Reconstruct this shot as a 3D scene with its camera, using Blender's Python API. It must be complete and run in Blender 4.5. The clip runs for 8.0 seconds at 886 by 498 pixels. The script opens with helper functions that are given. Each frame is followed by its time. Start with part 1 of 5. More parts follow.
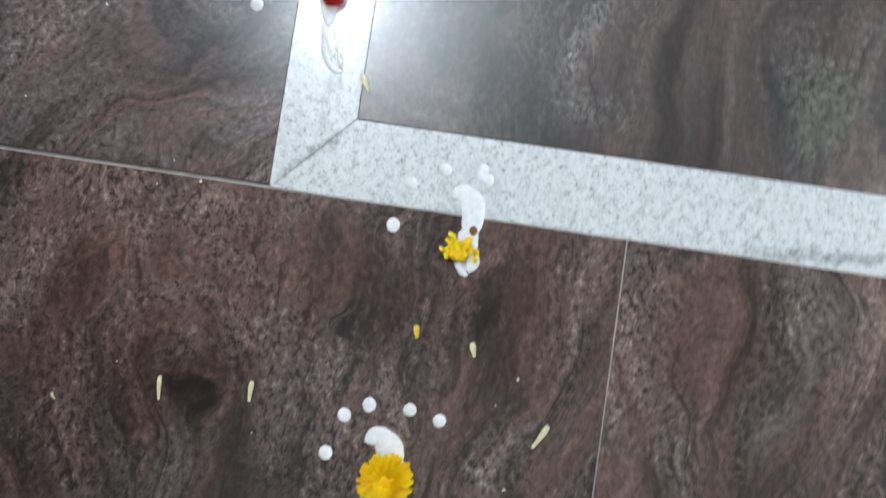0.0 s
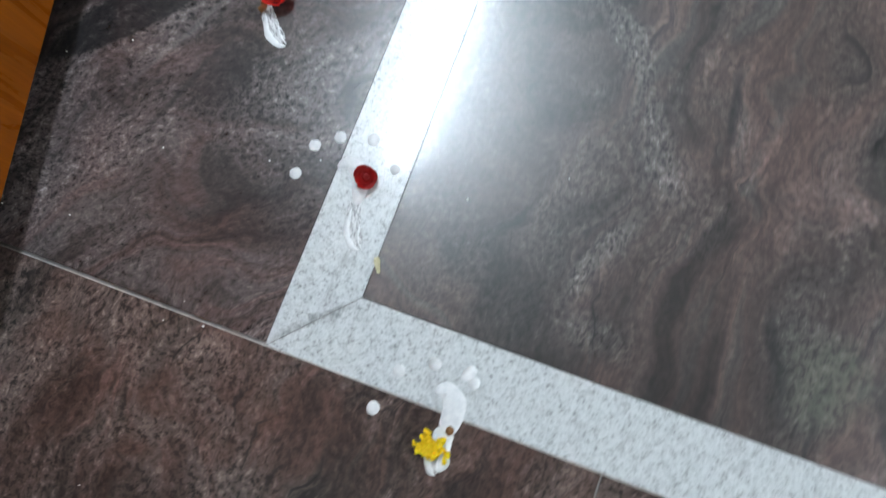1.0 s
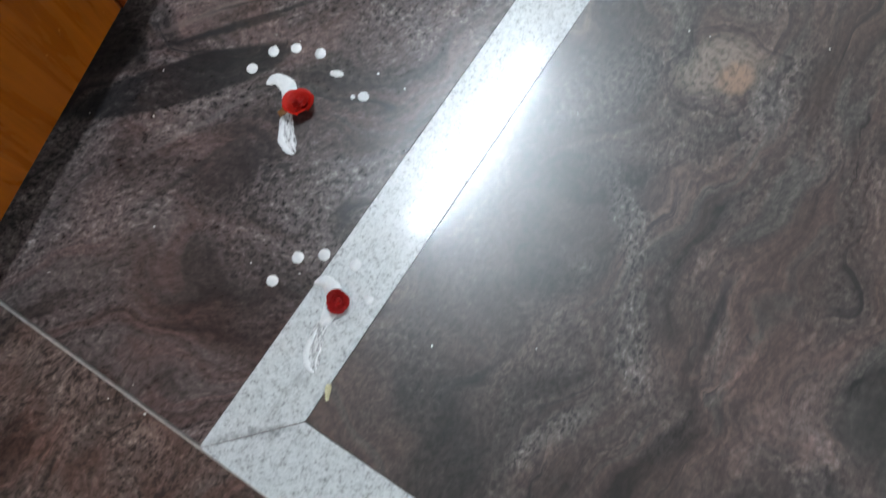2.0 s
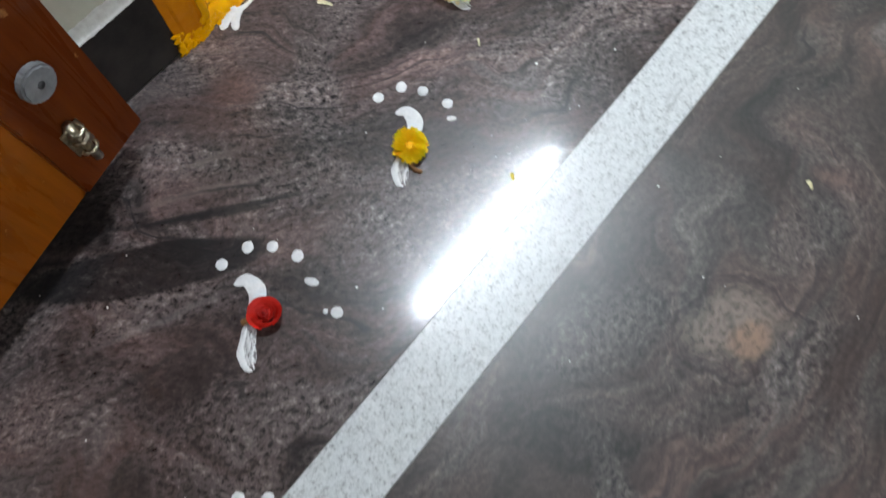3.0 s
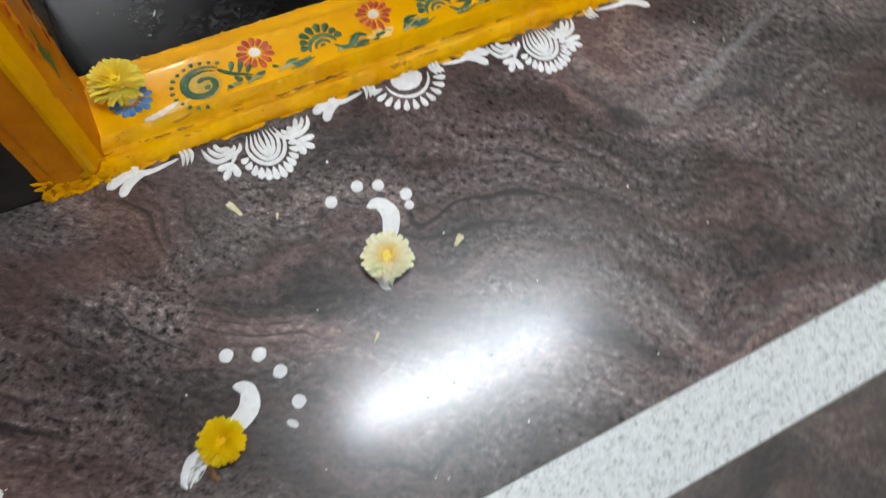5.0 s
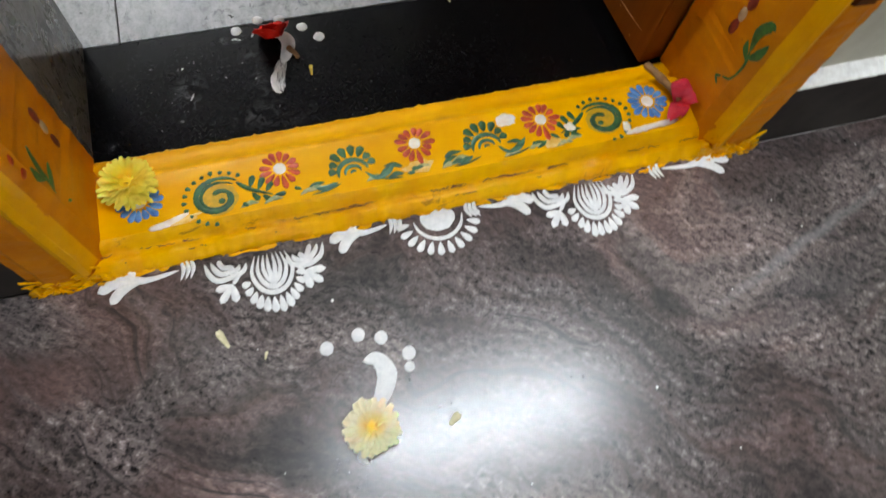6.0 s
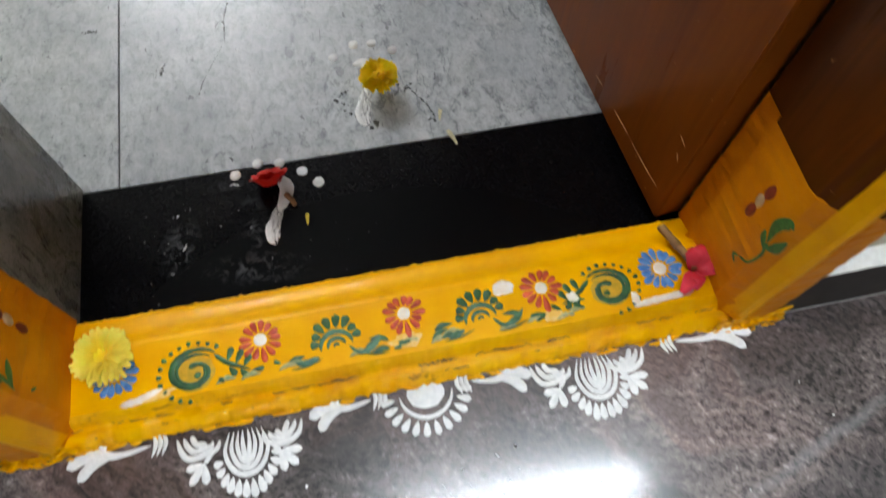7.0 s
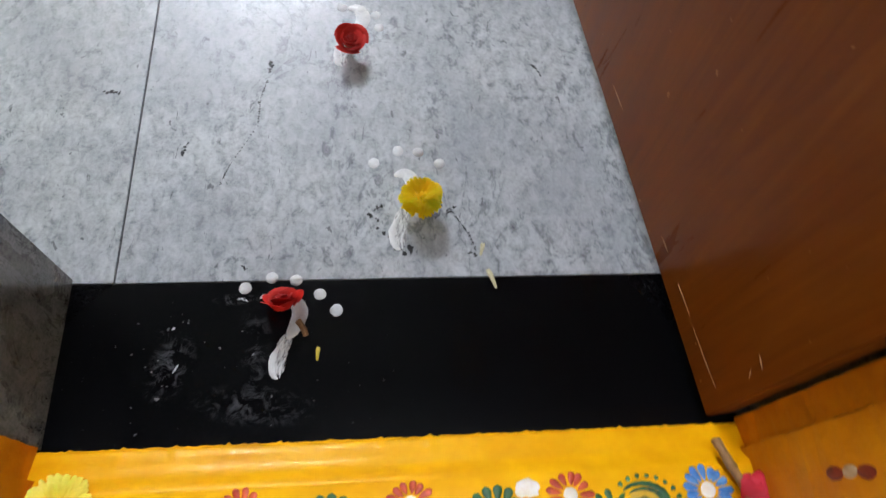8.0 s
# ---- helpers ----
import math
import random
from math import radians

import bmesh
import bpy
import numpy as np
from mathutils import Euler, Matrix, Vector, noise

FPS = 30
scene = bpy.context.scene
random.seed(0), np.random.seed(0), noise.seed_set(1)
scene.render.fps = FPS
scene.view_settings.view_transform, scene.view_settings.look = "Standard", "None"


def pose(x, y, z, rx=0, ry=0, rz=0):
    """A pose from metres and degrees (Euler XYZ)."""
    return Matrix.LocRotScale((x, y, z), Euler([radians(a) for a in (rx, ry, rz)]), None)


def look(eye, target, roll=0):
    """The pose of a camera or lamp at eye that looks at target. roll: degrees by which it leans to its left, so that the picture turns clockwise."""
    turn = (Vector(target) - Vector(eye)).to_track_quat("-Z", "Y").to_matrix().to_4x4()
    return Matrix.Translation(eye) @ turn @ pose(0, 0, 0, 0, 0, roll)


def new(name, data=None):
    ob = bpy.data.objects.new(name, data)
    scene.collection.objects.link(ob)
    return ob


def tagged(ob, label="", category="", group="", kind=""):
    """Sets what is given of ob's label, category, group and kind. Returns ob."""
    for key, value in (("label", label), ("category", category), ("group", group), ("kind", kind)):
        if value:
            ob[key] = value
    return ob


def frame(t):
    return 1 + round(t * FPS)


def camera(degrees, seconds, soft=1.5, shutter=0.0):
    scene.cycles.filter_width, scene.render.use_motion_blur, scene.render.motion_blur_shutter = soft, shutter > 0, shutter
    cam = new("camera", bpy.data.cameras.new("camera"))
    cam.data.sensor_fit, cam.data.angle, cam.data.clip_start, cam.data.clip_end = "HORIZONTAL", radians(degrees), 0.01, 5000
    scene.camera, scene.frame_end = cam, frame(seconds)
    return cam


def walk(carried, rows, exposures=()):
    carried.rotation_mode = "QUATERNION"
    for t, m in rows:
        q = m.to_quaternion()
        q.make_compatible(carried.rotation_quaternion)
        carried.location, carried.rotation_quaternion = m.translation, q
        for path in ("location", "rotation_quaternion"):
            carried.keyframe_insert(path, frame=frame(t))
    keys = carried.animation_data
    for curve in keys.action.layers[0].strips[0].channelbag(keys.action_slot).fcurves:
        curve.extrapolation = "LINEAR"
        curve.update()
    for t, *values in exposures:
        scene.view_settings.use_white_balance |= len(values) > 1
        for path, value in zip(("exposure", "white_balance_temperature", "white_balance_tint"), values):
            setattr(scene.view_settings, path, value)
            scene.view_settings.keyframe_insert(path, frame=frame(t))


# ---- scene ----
from math import atan2, cos, pi, sin, sqrt

cam = camera(67.0, 8.0, 1.35, 0.45)
PATH = [
    (0, (-0.091, -0.236, 0.84), (-0.003, -0.218, -1.158), -3.2),
    (0.5, (-0.029, -0.238, 0.852), (0.205, -0.168, -1.133), -2.5),
    (1, (0.041, -0.269, 0.869), (0.377, -0.056, -1.091), -12.4),
    (1.2, (0.086, -0.281, 0.885), (0.421, -0.042, -1.073), -11.4),
    (2.3, (0.24, -0.273, 0.902), (0.73, 0.079, -1.004), -2.1),
    (2.5, (0.296, -0.257, 0.918), (0.816, 0.102, -0.979), -0.3),
    (3, (0.448, -0.151, 0.881), (0.946, 0.284, -1.006), -2.0),
    (3.5, (0.513, -0.091, 0.857), (0.999, 0.354, -1.032), -1.3),
    (4, (0.696, -0.087, 0.826), (1.13, 0.439, -1.054), -5.2),
    (4.2, (0.744, -0.078, 0.824), (1.247, 0.475, -1.031), 1.2),
    (5.3, (0.938, 0.091, 0.814), (1.405, 0.734, -1.022), 15.4),
    (5.5, (0.966, 0.138, 0.816), (1.369, 0.811, -1.024), 13.0),
    (6, (1.026, 0.214, 0.821), (1.365, 0.896, -1.028), 12.4),
    (6.5, (1.12, 0.289, 0.838), (1.345, 1.058, -0.995), 6.3),
    (7, (1.147, 0.378, 0.845), (1.352, 1.188, -0.972), 3.0),
    (7.5, (1.134, 0.5, 0.84), (1.347, 1.352, -0.957), 5.3),
    (8, (1.136, 0.601, 0.823), (1.34, 1.44, -0.981), 11.5),
]
walk(cam, [(t, look(eye, target, roll)) for t, eye, target, roll in PATH], [(0.0, 0.75, 6600, 11), (0.5, 0.62, 6550, 11), (1.0, 0.5, 6500, 11), (2.3, 0.2, 6750, 13), (3.2, 0.1, 6850, 14), (4.2, -0.04, 7000, 15), (5.5, -0.08, 7150, 15), (7.0, 0.02, 7050, 14), (7.5, -0.05, 7100, 15), (8.0, 0.34, 6550, 17)])

# ---- world, lights, exposure ----
world = bpy.data.worlds.new("world")
scene.world = world
world.use_nodes = True
world.node_tree.nodes["Background"].inputs["Color"].default_value = (0.5, 0.55, 0.6, 1)
world.node_tree.nodes["Background"].inputs["Strength"].default_value = 0.02
TUBE_HALL, FILL_SOUTH, TUBE_INNER = 465.0, 560.0, 640.0
rng = random.Random(7)


# ---- materials ----
class Nodes:
    def __init__(self, name):
        self.mat = bpy.data.materials.new(name)
        self.mat.use_nodes = True
        self.tree = self.mat.node_tree
        self.bsdf = self.tree.nodes["Principled BSDF"]
        self.coord = self.tree.nodes.new("ShaderNodeTexCoord").outputs["Object"]

    def put(self, value, socket):
        if isinstance(value, bpy.types.NodeSocket):
            self.tree.links.new(value, socket)
        elif isinstance(value, tuple) and len(value) == 3 and socket.type == "RGBA":
            socket.default_value = (*value, 1)
        else:
            socket.default_value = value

    def add(self, kind, inputs, out=0, operation="", use_clamp=False):
        n = self.tree.nodes.new(kind)
        if operation:
            n.operation = operation
        if use_clamp:
            n.use_clamp = True
        for k, v in inputs.items():
            self.put(v, n.inputs[k])
        return n.outputs[out]

    def noise(self, vec, scale, detail=4.0, rough=0.55, distortion=0.0, out="Fac"):
        return self.add("ShaderNodeTexNoise", {"Vector": vec, "Scale": scale, "Detail": detail, "Roughness": rough, "Distortion": distortion}, out)

    def mapping(self, vec, scale=(1, 1, 1), rot=(0, 0, 0), loc=(0, 0, 0)):
        return self.add("ShaderNodeMapping", {"Vector": vec, "Scale": scale, "Rotation": rot, "Location": loc})

    def math(self, op, a, b=0.0, c=0.0, clamp=False):
        return self.add("ShaderNodeMath", {0: a, 1: b, 2: c}, operation=op, use_clamp=clamp)

    def vmath(self, op, a, b):
        return self.add("ShaderNodeVectorMath", {0: a, 1: b}, operation=op)

    def ramp(self, fac, *stops):
        n = self.tree.nodes.new("ShaderNodeValToRGB")
        while len(n.color_ramp.elements) < len(stops):
            n.color_ramp.elements.new(0.5)
        for e, (p, c) in zip(n.color_ramp.elements, stops):
            e.position, e.color = p, (c, c, c, 1) if isinstance(c, float) else (*c, 1)
        self.put(fac, n.inputs[0])
        return n.outputs[0]

    def mix(self, fac, a, b, blend="MIX"):
        n = self.tree.nodes.new("ShaderNodeMix")
        n.data_type, n.blend_type = "RGBA", blend
        for v, s in ((fac, n.inputs[0]), (a, n.inputs[6]), (b, n.inputs[7])):
            self.put(v, s)
        return n.outputs[2]

    def bump(self, height, strength, distance=0.002):
        self.put(self.add("ShaderNodeBump", {"Height": height, "Strength": strength, "Distance": distance}), self.bsdf.inputs["Normal"])

    def done(self, color, rough=0.5, **others):
        self.put(color, self.bsdf.inputs["Base Color"])
        self.put(rough, self.bsdf.inputs["Roughness"])
        for k, v in others.items():
            self.put(v, self.bsdf.inputs[k.replace("_", " ")])
        return self.mat

    def spot(self, vec, centre, radii, turn=0.0, core=0.55):
        """1 at the middle of an oval stain of that size, 0 outside."""
        moved = self.vmath("SUBTRACT", vec, (*centre, 0.0))
        turned = self.mapping(moved, rot=(0, 0, -turn))
        flat = self.mapping(turned, scale=(1 / radii[0], 1 / radii[1], 0.0))
        length = self.add("ShaderNodeVectorMath", {0: flat}, "Value", operation="LENGTH")
        return self.add("ShaderNodeMapRange", {"Value": length, "From Min": core, "From Max": 1.15, "To Min": 1.0, "To Max": 0.0})


def dark_granite(name, turn, drift_low, drift_high, drifts, calms, sheen, haze, satin, warm=(1.0, 1.0, 1.0), marks=()):
    """Polished plum-brown granite: layered veins along one direction, mottled grey drifts, calmer stretches, black and pale crystals."""
    s = Nodes(name)
    seed = s.add("ShaderNodeObjectInfo", {}, "Random")
    shift = s.add("ShaderNodeCombineXYZ", {0: s.math("MULTIPLY", seed, 31.0), 1: s.math("MULTIPLY", seed, 17.0), 2: 0.0})
    p = s.vmath("ADD", s.coord, shift)

    def stirred(vec, scale, detail, amount):
        return s.vmath("ADD", vec, s.vmath("MULTIPLY", s.vmath("SUBTRACT", s.noise(vec, scale, detail, 0.55, out="Color"), (0.5, 0.5, 0.5)), (amount, amount, 0.0)))
    q = stirred(p, 1.9, 3.0, 0.55)
    along = s.mapping(stirred(q, 6.0, 4.0, 0.13), rot=(0, 0, turn))
    wob = stirred(s.coord, 8.0, 5.0, 0.11)
    wisp = stirred(s.coord, 16.0, 5.0, 0.020)
    bands = s.noise(s.mapping(along, scale=(1.0, 3.4, 1.0)), 3.0, 5.0, 0.56, 0.3)
    lines = s.noise(s.mapping(along, scale=(1.0, 7.0, 1.0)), 7.0, 6.0, 0.64, 0.2)
    near = s.mapping(stirred(p, 3.0, 3.0, 0.10), rot=(0, 0, turn))
    flecks = s.noise(s.mapping(near, scale=(0.9, 1.25, 1.0)), 100.0, 4.0, 0.68, 0.35)
    grain = s.noise(p, 250.0, 2.0, 0.6)
    drift = s.noise(s.mapping(along, scale=(1.0, 1.7, 1.0), loc=(2.0, 7.0, 0.0)), 3.6, 5.0, 0.62)
    ground = s.ramp(bands, (0.35, (0.028, 0.021, 0.020)), (0.44, (0.066, 0.045, 0.041)), (0.52, (0.098, 0.062, 0.055)), (0.60, (0.080, 0.066, 0.062)), (0.70, (0.125, 0.108, 0.100)))
    ground = s.mix(0.66, ground, s.ramp(lines, (0.34, 0.30), (0.44, 0.80), (0.54, 1.10), (0.66, 1.75)), "MULTIPLY")
    ground = s.mix(0.52, ground, s.ramp(flecks, (0.36, 0.35), (0.50, 1.0), (0.64, 1.7)), "MULTIPLY")
    mixed = s.math("ADD", s.math("ADD", s.math("MULTIPLY", flecks, 0.66), s.math("MULTIPLY", grain, 0.18)), s.math("MULTIPLY", lines, 0.16))
    mottled = s.ramp(mixed, (0.415, (0.005, 0.005, 0.006)), (0.450, (0.040, 0.034, 0.033)), (0.485, (0.098, 0.083, 0.079)), (0.560, (0.150, 0.131, 0.124)), (0.64, (0.36, 0.335, 0.32)))
    amount = s.math("MULTIPLY", s.ramp(drift, (0.45, drift_low), (0.57, drift_high)), s.ramp(lines, (0.36, 0.35), (0.50, 1.0)))
    for centre, radii, lean, most in drifts:
        amount = s.math("MAXIMUM", amount, s.math("MULTIPLY", s.spot(wob, centre, radii, lean), most))
    for centre, radii, lean, most in calms:
        amount = s.math("MULTIPLY", amount, s.math("SUBTRACT", 1.0, s.math("MULTIPLY", s.spot(wob, centre, radii, lean), most)))
    base = s.mix(amount, ground, mottled)
    veins = s.noise(s.mapping(along, scale=(1.0, 9.0, 1.0), loc=(3.0, 1.0, 0.0)), 4.5, 6.0, 0.60, 0.3)
    base = s.mix(s.ramp(veins, (0.33, 0.85), (0.41, 0.0)), base, (0.011, 0.010, 0.011))
    broad = s.noise(s.mapping(along, scale=(1.0, 3.0, 1.0), loc=(1.7, 5.0, 0.0)), 2.4, 5.0, 0.60, 0.4)
    base = s.mix(0.9, base, s.ramp(broad, (0.36, 0.40), (0.47, 0.85), (0.55, 1.12), (0.64, 1.70)), "MULTIPLY")
    base = s.mix(1.0, base, warm, "MULTIPLY")
    for kind, centre, radii, lean, core, most, color in marks:
        if kind == "rings":
            # wavy growth rings round a pale knot
            far = s.add("ShaderNodeVectorMath", {0: s.mapping(s.mapping(s.vmath("SUBTRACT", wob, (*centre, 0.0)), rot=(0, 0, -lean)), scale=(1 / radii[0], 1 / radii[1], 0.0))}, "Value", operation="LENGTH")
            ring = s.noise(s.add("ShaderNodeCombineXYZ", {0: s.math("MULTIPLY", far, 9.0), 1: 0.0, 2: 0.0}), 1.0, 3.0, 0.6)
            tint = s.ramp(ring, (0.36, 0.25), (0.46, 0.85), (0.56, 1.15), (0.66, 1.9))
            base = s.mix(s.math("MULTIPLY", s.spot(wob, centre, (radii[0] * 2.0, radii[1] * 2.0), lean), most), base, s.mix(1.0, base, tint, "MULTIPLY"))
            continue
        mask = s.spot(wisp if kind == "crisp" else wob, centre, radii, lean, core)
        grip = s.ramp(flecks, (0.36, 0.22), (0.56, 1.0)) if kind == "speckled" else s.ramp(lines, (0.30, 1.0), (0.66, 0.78))
        base = s.mix(s.math("MULTIPLY", s.math("MULTIPLY", mask, grip), most), base, color)
    # polish dulled by feet before the threshold
    worn = s.spot(wob, (1.17, 0.25), (0.36, 0.21), 0.0, 0.45)
    scratch = s.noise(s.mapping(s.coord, scale=(30.0, 3.0, 1.0), rot=(0, 0, 0.3)), 9.0, 3.0, 0.6)
    s.bump(s.math("ADD", drift, s.math("MULTIPLY", flecks, 0.05)), 0.05, 0.002)
    return s.done(base, s.ramp(flecks, (0.3, satin - 0.03), (0.7, satin + 0.03)), Specular_IOR_Level=sheen, Coat_Weight=s.math("SUBTRACT", 0.75, s.math("MULTIPLY", worn, 0.10)),
                  Coat_Roughness=s.math("ADD", s.ramp(scratch, (0.3, haze * 0.88), (0.7, haze * 1.12)), s.math("MULTIPLY", worn, 0.10)), Coat_IOR=1.45)


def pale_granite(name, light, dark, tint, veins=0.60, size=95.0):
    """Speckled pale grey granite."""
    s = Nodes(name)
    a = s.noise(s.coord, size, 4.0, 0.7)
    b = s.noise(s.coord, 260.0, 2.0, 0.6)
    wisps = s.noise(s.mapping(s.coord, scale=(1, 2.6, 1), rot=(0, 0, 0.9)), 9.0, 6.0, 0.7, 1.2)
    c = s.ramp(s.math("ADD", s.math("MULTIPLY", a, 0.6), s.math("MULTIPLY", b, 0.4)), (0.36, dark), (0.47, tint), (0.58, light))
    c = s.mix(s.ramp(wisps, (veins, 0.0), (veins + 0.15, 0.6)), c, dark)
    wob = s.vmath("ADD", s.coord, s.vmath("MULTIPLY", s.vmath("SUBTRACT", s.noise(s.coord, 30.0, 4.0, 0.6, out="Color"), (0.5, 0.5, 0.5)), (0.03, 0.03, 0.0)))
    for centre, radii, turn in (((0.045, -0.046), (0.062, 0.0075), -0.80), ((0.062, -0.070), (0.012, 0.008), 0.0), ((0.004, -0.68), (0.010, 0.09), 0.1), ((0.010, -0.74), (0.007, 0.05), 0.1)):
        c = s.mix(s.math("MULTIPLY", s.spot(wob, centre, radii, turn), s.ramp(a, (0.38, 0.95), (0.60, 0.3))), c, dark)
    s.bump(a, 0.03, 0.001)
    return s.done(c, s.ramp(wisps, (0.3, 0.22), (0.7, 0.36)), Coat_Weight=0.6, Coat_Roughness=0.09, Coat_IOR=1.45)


def inner_granite():
    """Pale grey granite, softly mottled, with short dark flecks and thin broken veins."""
    s = Nodes("grey_granite")
    a = s.noise(s.mapping(s.coord, scale=(1.25, 0.8, 1)), 62.0, 4.0, 0.62, 0.5)
    b = s.noise(s.coord, 190.0, 2.0, 0.6)
    c = s.ramp(s.math("ADD", s.math("MULTIPLY", a, 0.72), s.math("MULTIPLY", b, 0.28)), (0.34, (0.25, 0.265, 0.285)), (0.44, (0.40, 0.42, 0.435)), (0.54, (0.50, 0.525, 0.54)), (0.66, (0.60, 0.62, 0.63)))
    clouds = s.noise(s.coord, 5.0, 5.0, 0.65, 0.6)
    c = s.mix(s.ramp(clouds, (0.36, 0.45), (0.56, 0.0)), c, (0.30, 0.32, 0.35))
    speck = s.noise(s.mapping(s.coord, scale=(1.6, 0.7, 1), rot=(0, 0, 0.4)), 44.0, 3.0, 0.6, 0.8)
    c = s.mix(s.ramp(speck, (0.66, 0.0), (0.72, 0.75)), c, (0.07, 0.075, 0.08))
    vein = s.noise(s.mapping(s.coord, scale=(2.0, 1.0, 1), rot=(0, 0, -0.35)), 4.0, 7.0, 0.62, 0.8)
    gate = s.math("MULTIPLY", s.noise(s.coord, 3.1, 2.0), s.ramp(a, (0.40, 1.2), (0.60, 0.55)))
    line = s.ramp(s.math("ABSOLUTE", s.math("SUBTRACT", vein, 0.5)), (0.0, 1.0), (0.022, 0.0))
    c = s.mix(s.math("MULTIPLY", line, s.ramp(gate, (0.38, 0.0), (0.56, 0.6))), c, (0.12, 0.13, 0.145))
    s.bump(a, 0.03, 0.001)
    return s.done(c, 0.34, Specular_IOR_Level=0.30, Coat_Weight=0.16, Coat_Roughness=0.13)


def black_granite():
    """Near-black granite with dried milky wipe marks and white dust."""
    s = Nodes("black_granite")
    flecks = s.noise(s.coord, 240.0, 2.0, 0.6)
    dust = s.noise(s.coord, 16.0, 6.0, 0.7, 0.5)
    c = s.ramp(flecks, (0.5, (0.0022, 0.0022, 0.0026)), (0.8, (0.0034, 0.0034, 0.0038)))
    rub = s.noise(s.coord, 50.0, 7.0, 0.74, 0.9)
    dots = s.noise(s.coord, 120.0, 2.0, 0.5)
    for centre, radii, turn, most in (((0.880, 0.836), (0.026, 0.045), -0.3, 0.22), ((0.872, 0.885), (0.016, 0.012), 0.0, 0.14), ((0.985, 0.785), (0.075, 0.024), -0.1, 0.15), ((0.985, 0.850), (0.022, 0.065), 0.15, 0.12), ((0.955, 0.925), (0.030, 0.008), 0.0, 0.3)):
        c = s.mix(s.math("MULTIPLY", s.ramp(rub, (0.50, 0.0), (0.68, most)), s.spot(s.coord, centre, radii, turn, 0.2)), c, (0.52, 0.53, 0.56))
    c = s.mix(s.math("MULTIPLY", s.ramp(dots, (0.72, 0.0), (0.76, 0.30)), s.spot(s.coord, (0.95, 0.83), (0.22, 0.12), 0.0, 0.3)), c, (0.6, 0.6, 0.62))
    return s.done(c, s.ramp(dust, (0.3, 0.20), (0.8, 0.23)), Specular_IOR_Level=0.08)


def wood(name, deep, mid, light, gloss=0.22, turn=0.0, lacquer=0.06):
    """Varnished timber; the grain runs up."""
    s = Nodes(name)
    p = s.mapping(s.coord, scale=(9.0, 9.0, 0.8), rot=(0, turn, 0))
    g = s.noise(p, 3.0, 7.0, 0.6, 1.4)
    f = s.noise(s.mapping(s.coord, scale=(70, 70, 3.0)), 3.0, 3.0, 0.6)
    c = s.ramp(s.math("ADD", s.math("MULTIPLY", g, 0.75), s.math("MULTIPLY", f, 0.25)), (0.32, deep), (0.5, mid), (0.7, light))
    chips = s.noise(s.coord, 38.0, 3.0, 0.6)
    c = s.mix(s.ramp(chips, (0.70, 0.0), (0.73, 0.6)), c, (0.42, 0.20, 0.07))
    s.bump(s.math("ADD", g, s.math("MULTIPLY", f, 0.4)), 0.12, 0.002)
    return s.done(c, s.ramp(g, (0.3, gloss), (0.7, gloss + 0.14)), Specular_IOR_Level=0.10, Coat_Weight=lacquer, Coat_Roughness=0.06)


def enamel(name, a, b, worn, rough=0.38, lumps=0.5, wear=0.64, stretch=1.0):
    """Hand-brushed gloss paint with thin and chipped places."""
    s = Nodes(name)
    n = s.noise(s.coord, 14.0, 6.0, 0.65)
    w = s.noise(s.mapping(s.coord, scale=(stretch, 1, 1)), 46.0, 5.0, 0.7, 0.6)
    strokes = s.noise(s.mapping(s.coord, scale=(10, 90, 90)), 1.5, 3.0, 0.6)
    c = s.ramp(n, (0.34, a), (0.66, b))
    c = s.mix(s.ramp(w, (wear, 0.0), (wear + 0.07, 0.75)), c, worn)
    s.bump(s.math("ADD", s.math("MULTIPLY", w, 0.8), s.math("MULTIPLY", strokes, 0.3)), lumps, 0.003)
    return s.done(c, rough, Specular_IOR_Level=0.10, Coat_Weight=0.10, Coat_Roughness=0.07)


def plain(name, a, b, rough=0.6, scale=60.0, bump=0.1, **others):
    s = Nodes(name)
    n = s.noise(s.coord, scale, 5.0, 0.65)
    s.bump(n, bump, 0.001)
    return s.done(s.ramp(n, (0.35, a), (0.65, b)), rough, **others)


def worn_white():
    """White paint rubbed thin, with gaps through which the stone shows."""
    s = Nodes("thin_rubbed_white_paint")
    n = s.noise(s.mapping(s.coord, scale=(2.2, 0.8, 1.0)), 120.0, 5.0, 0.68, 0.4)
    return s.done(s.ramp(n, (0.3, (0.60, 0.60, 0.60)), (0.7, (0.86, 0.86, 0.85))), 0.55, Alpha=s.ramp(n, (0.36, 0.22), (0.54, 0.95)))


def petal_paint(name, inner, outer, reach, rough=0.55):
    """Petal colour that changes from the flower's middle to its rim."""
    s = Nodes(name)
    flat = s.vmath("MULTIPLY", s.coord, (1.0, 1.0, 0.0))
    length = s.add("ShaderNodeVectorMath", {0: flat}, "Value", operation="LENGTH")
    n = s.noise(s.coord, 160.0, 3.0)
    d = s.math("ADD", s.math("MULTIPLY", length, 1.0 / reach), s.math("MULTIPLY", s.math("SUBTRACT", n, 0.5), 0.3))
    return s.done(s.ramp(d, (0.05, inner), (0.75, outer)), rough, Subsurface_Weight=0.35, Subsurface_Scale=0.006, Specular_IOR_Level=0.3)


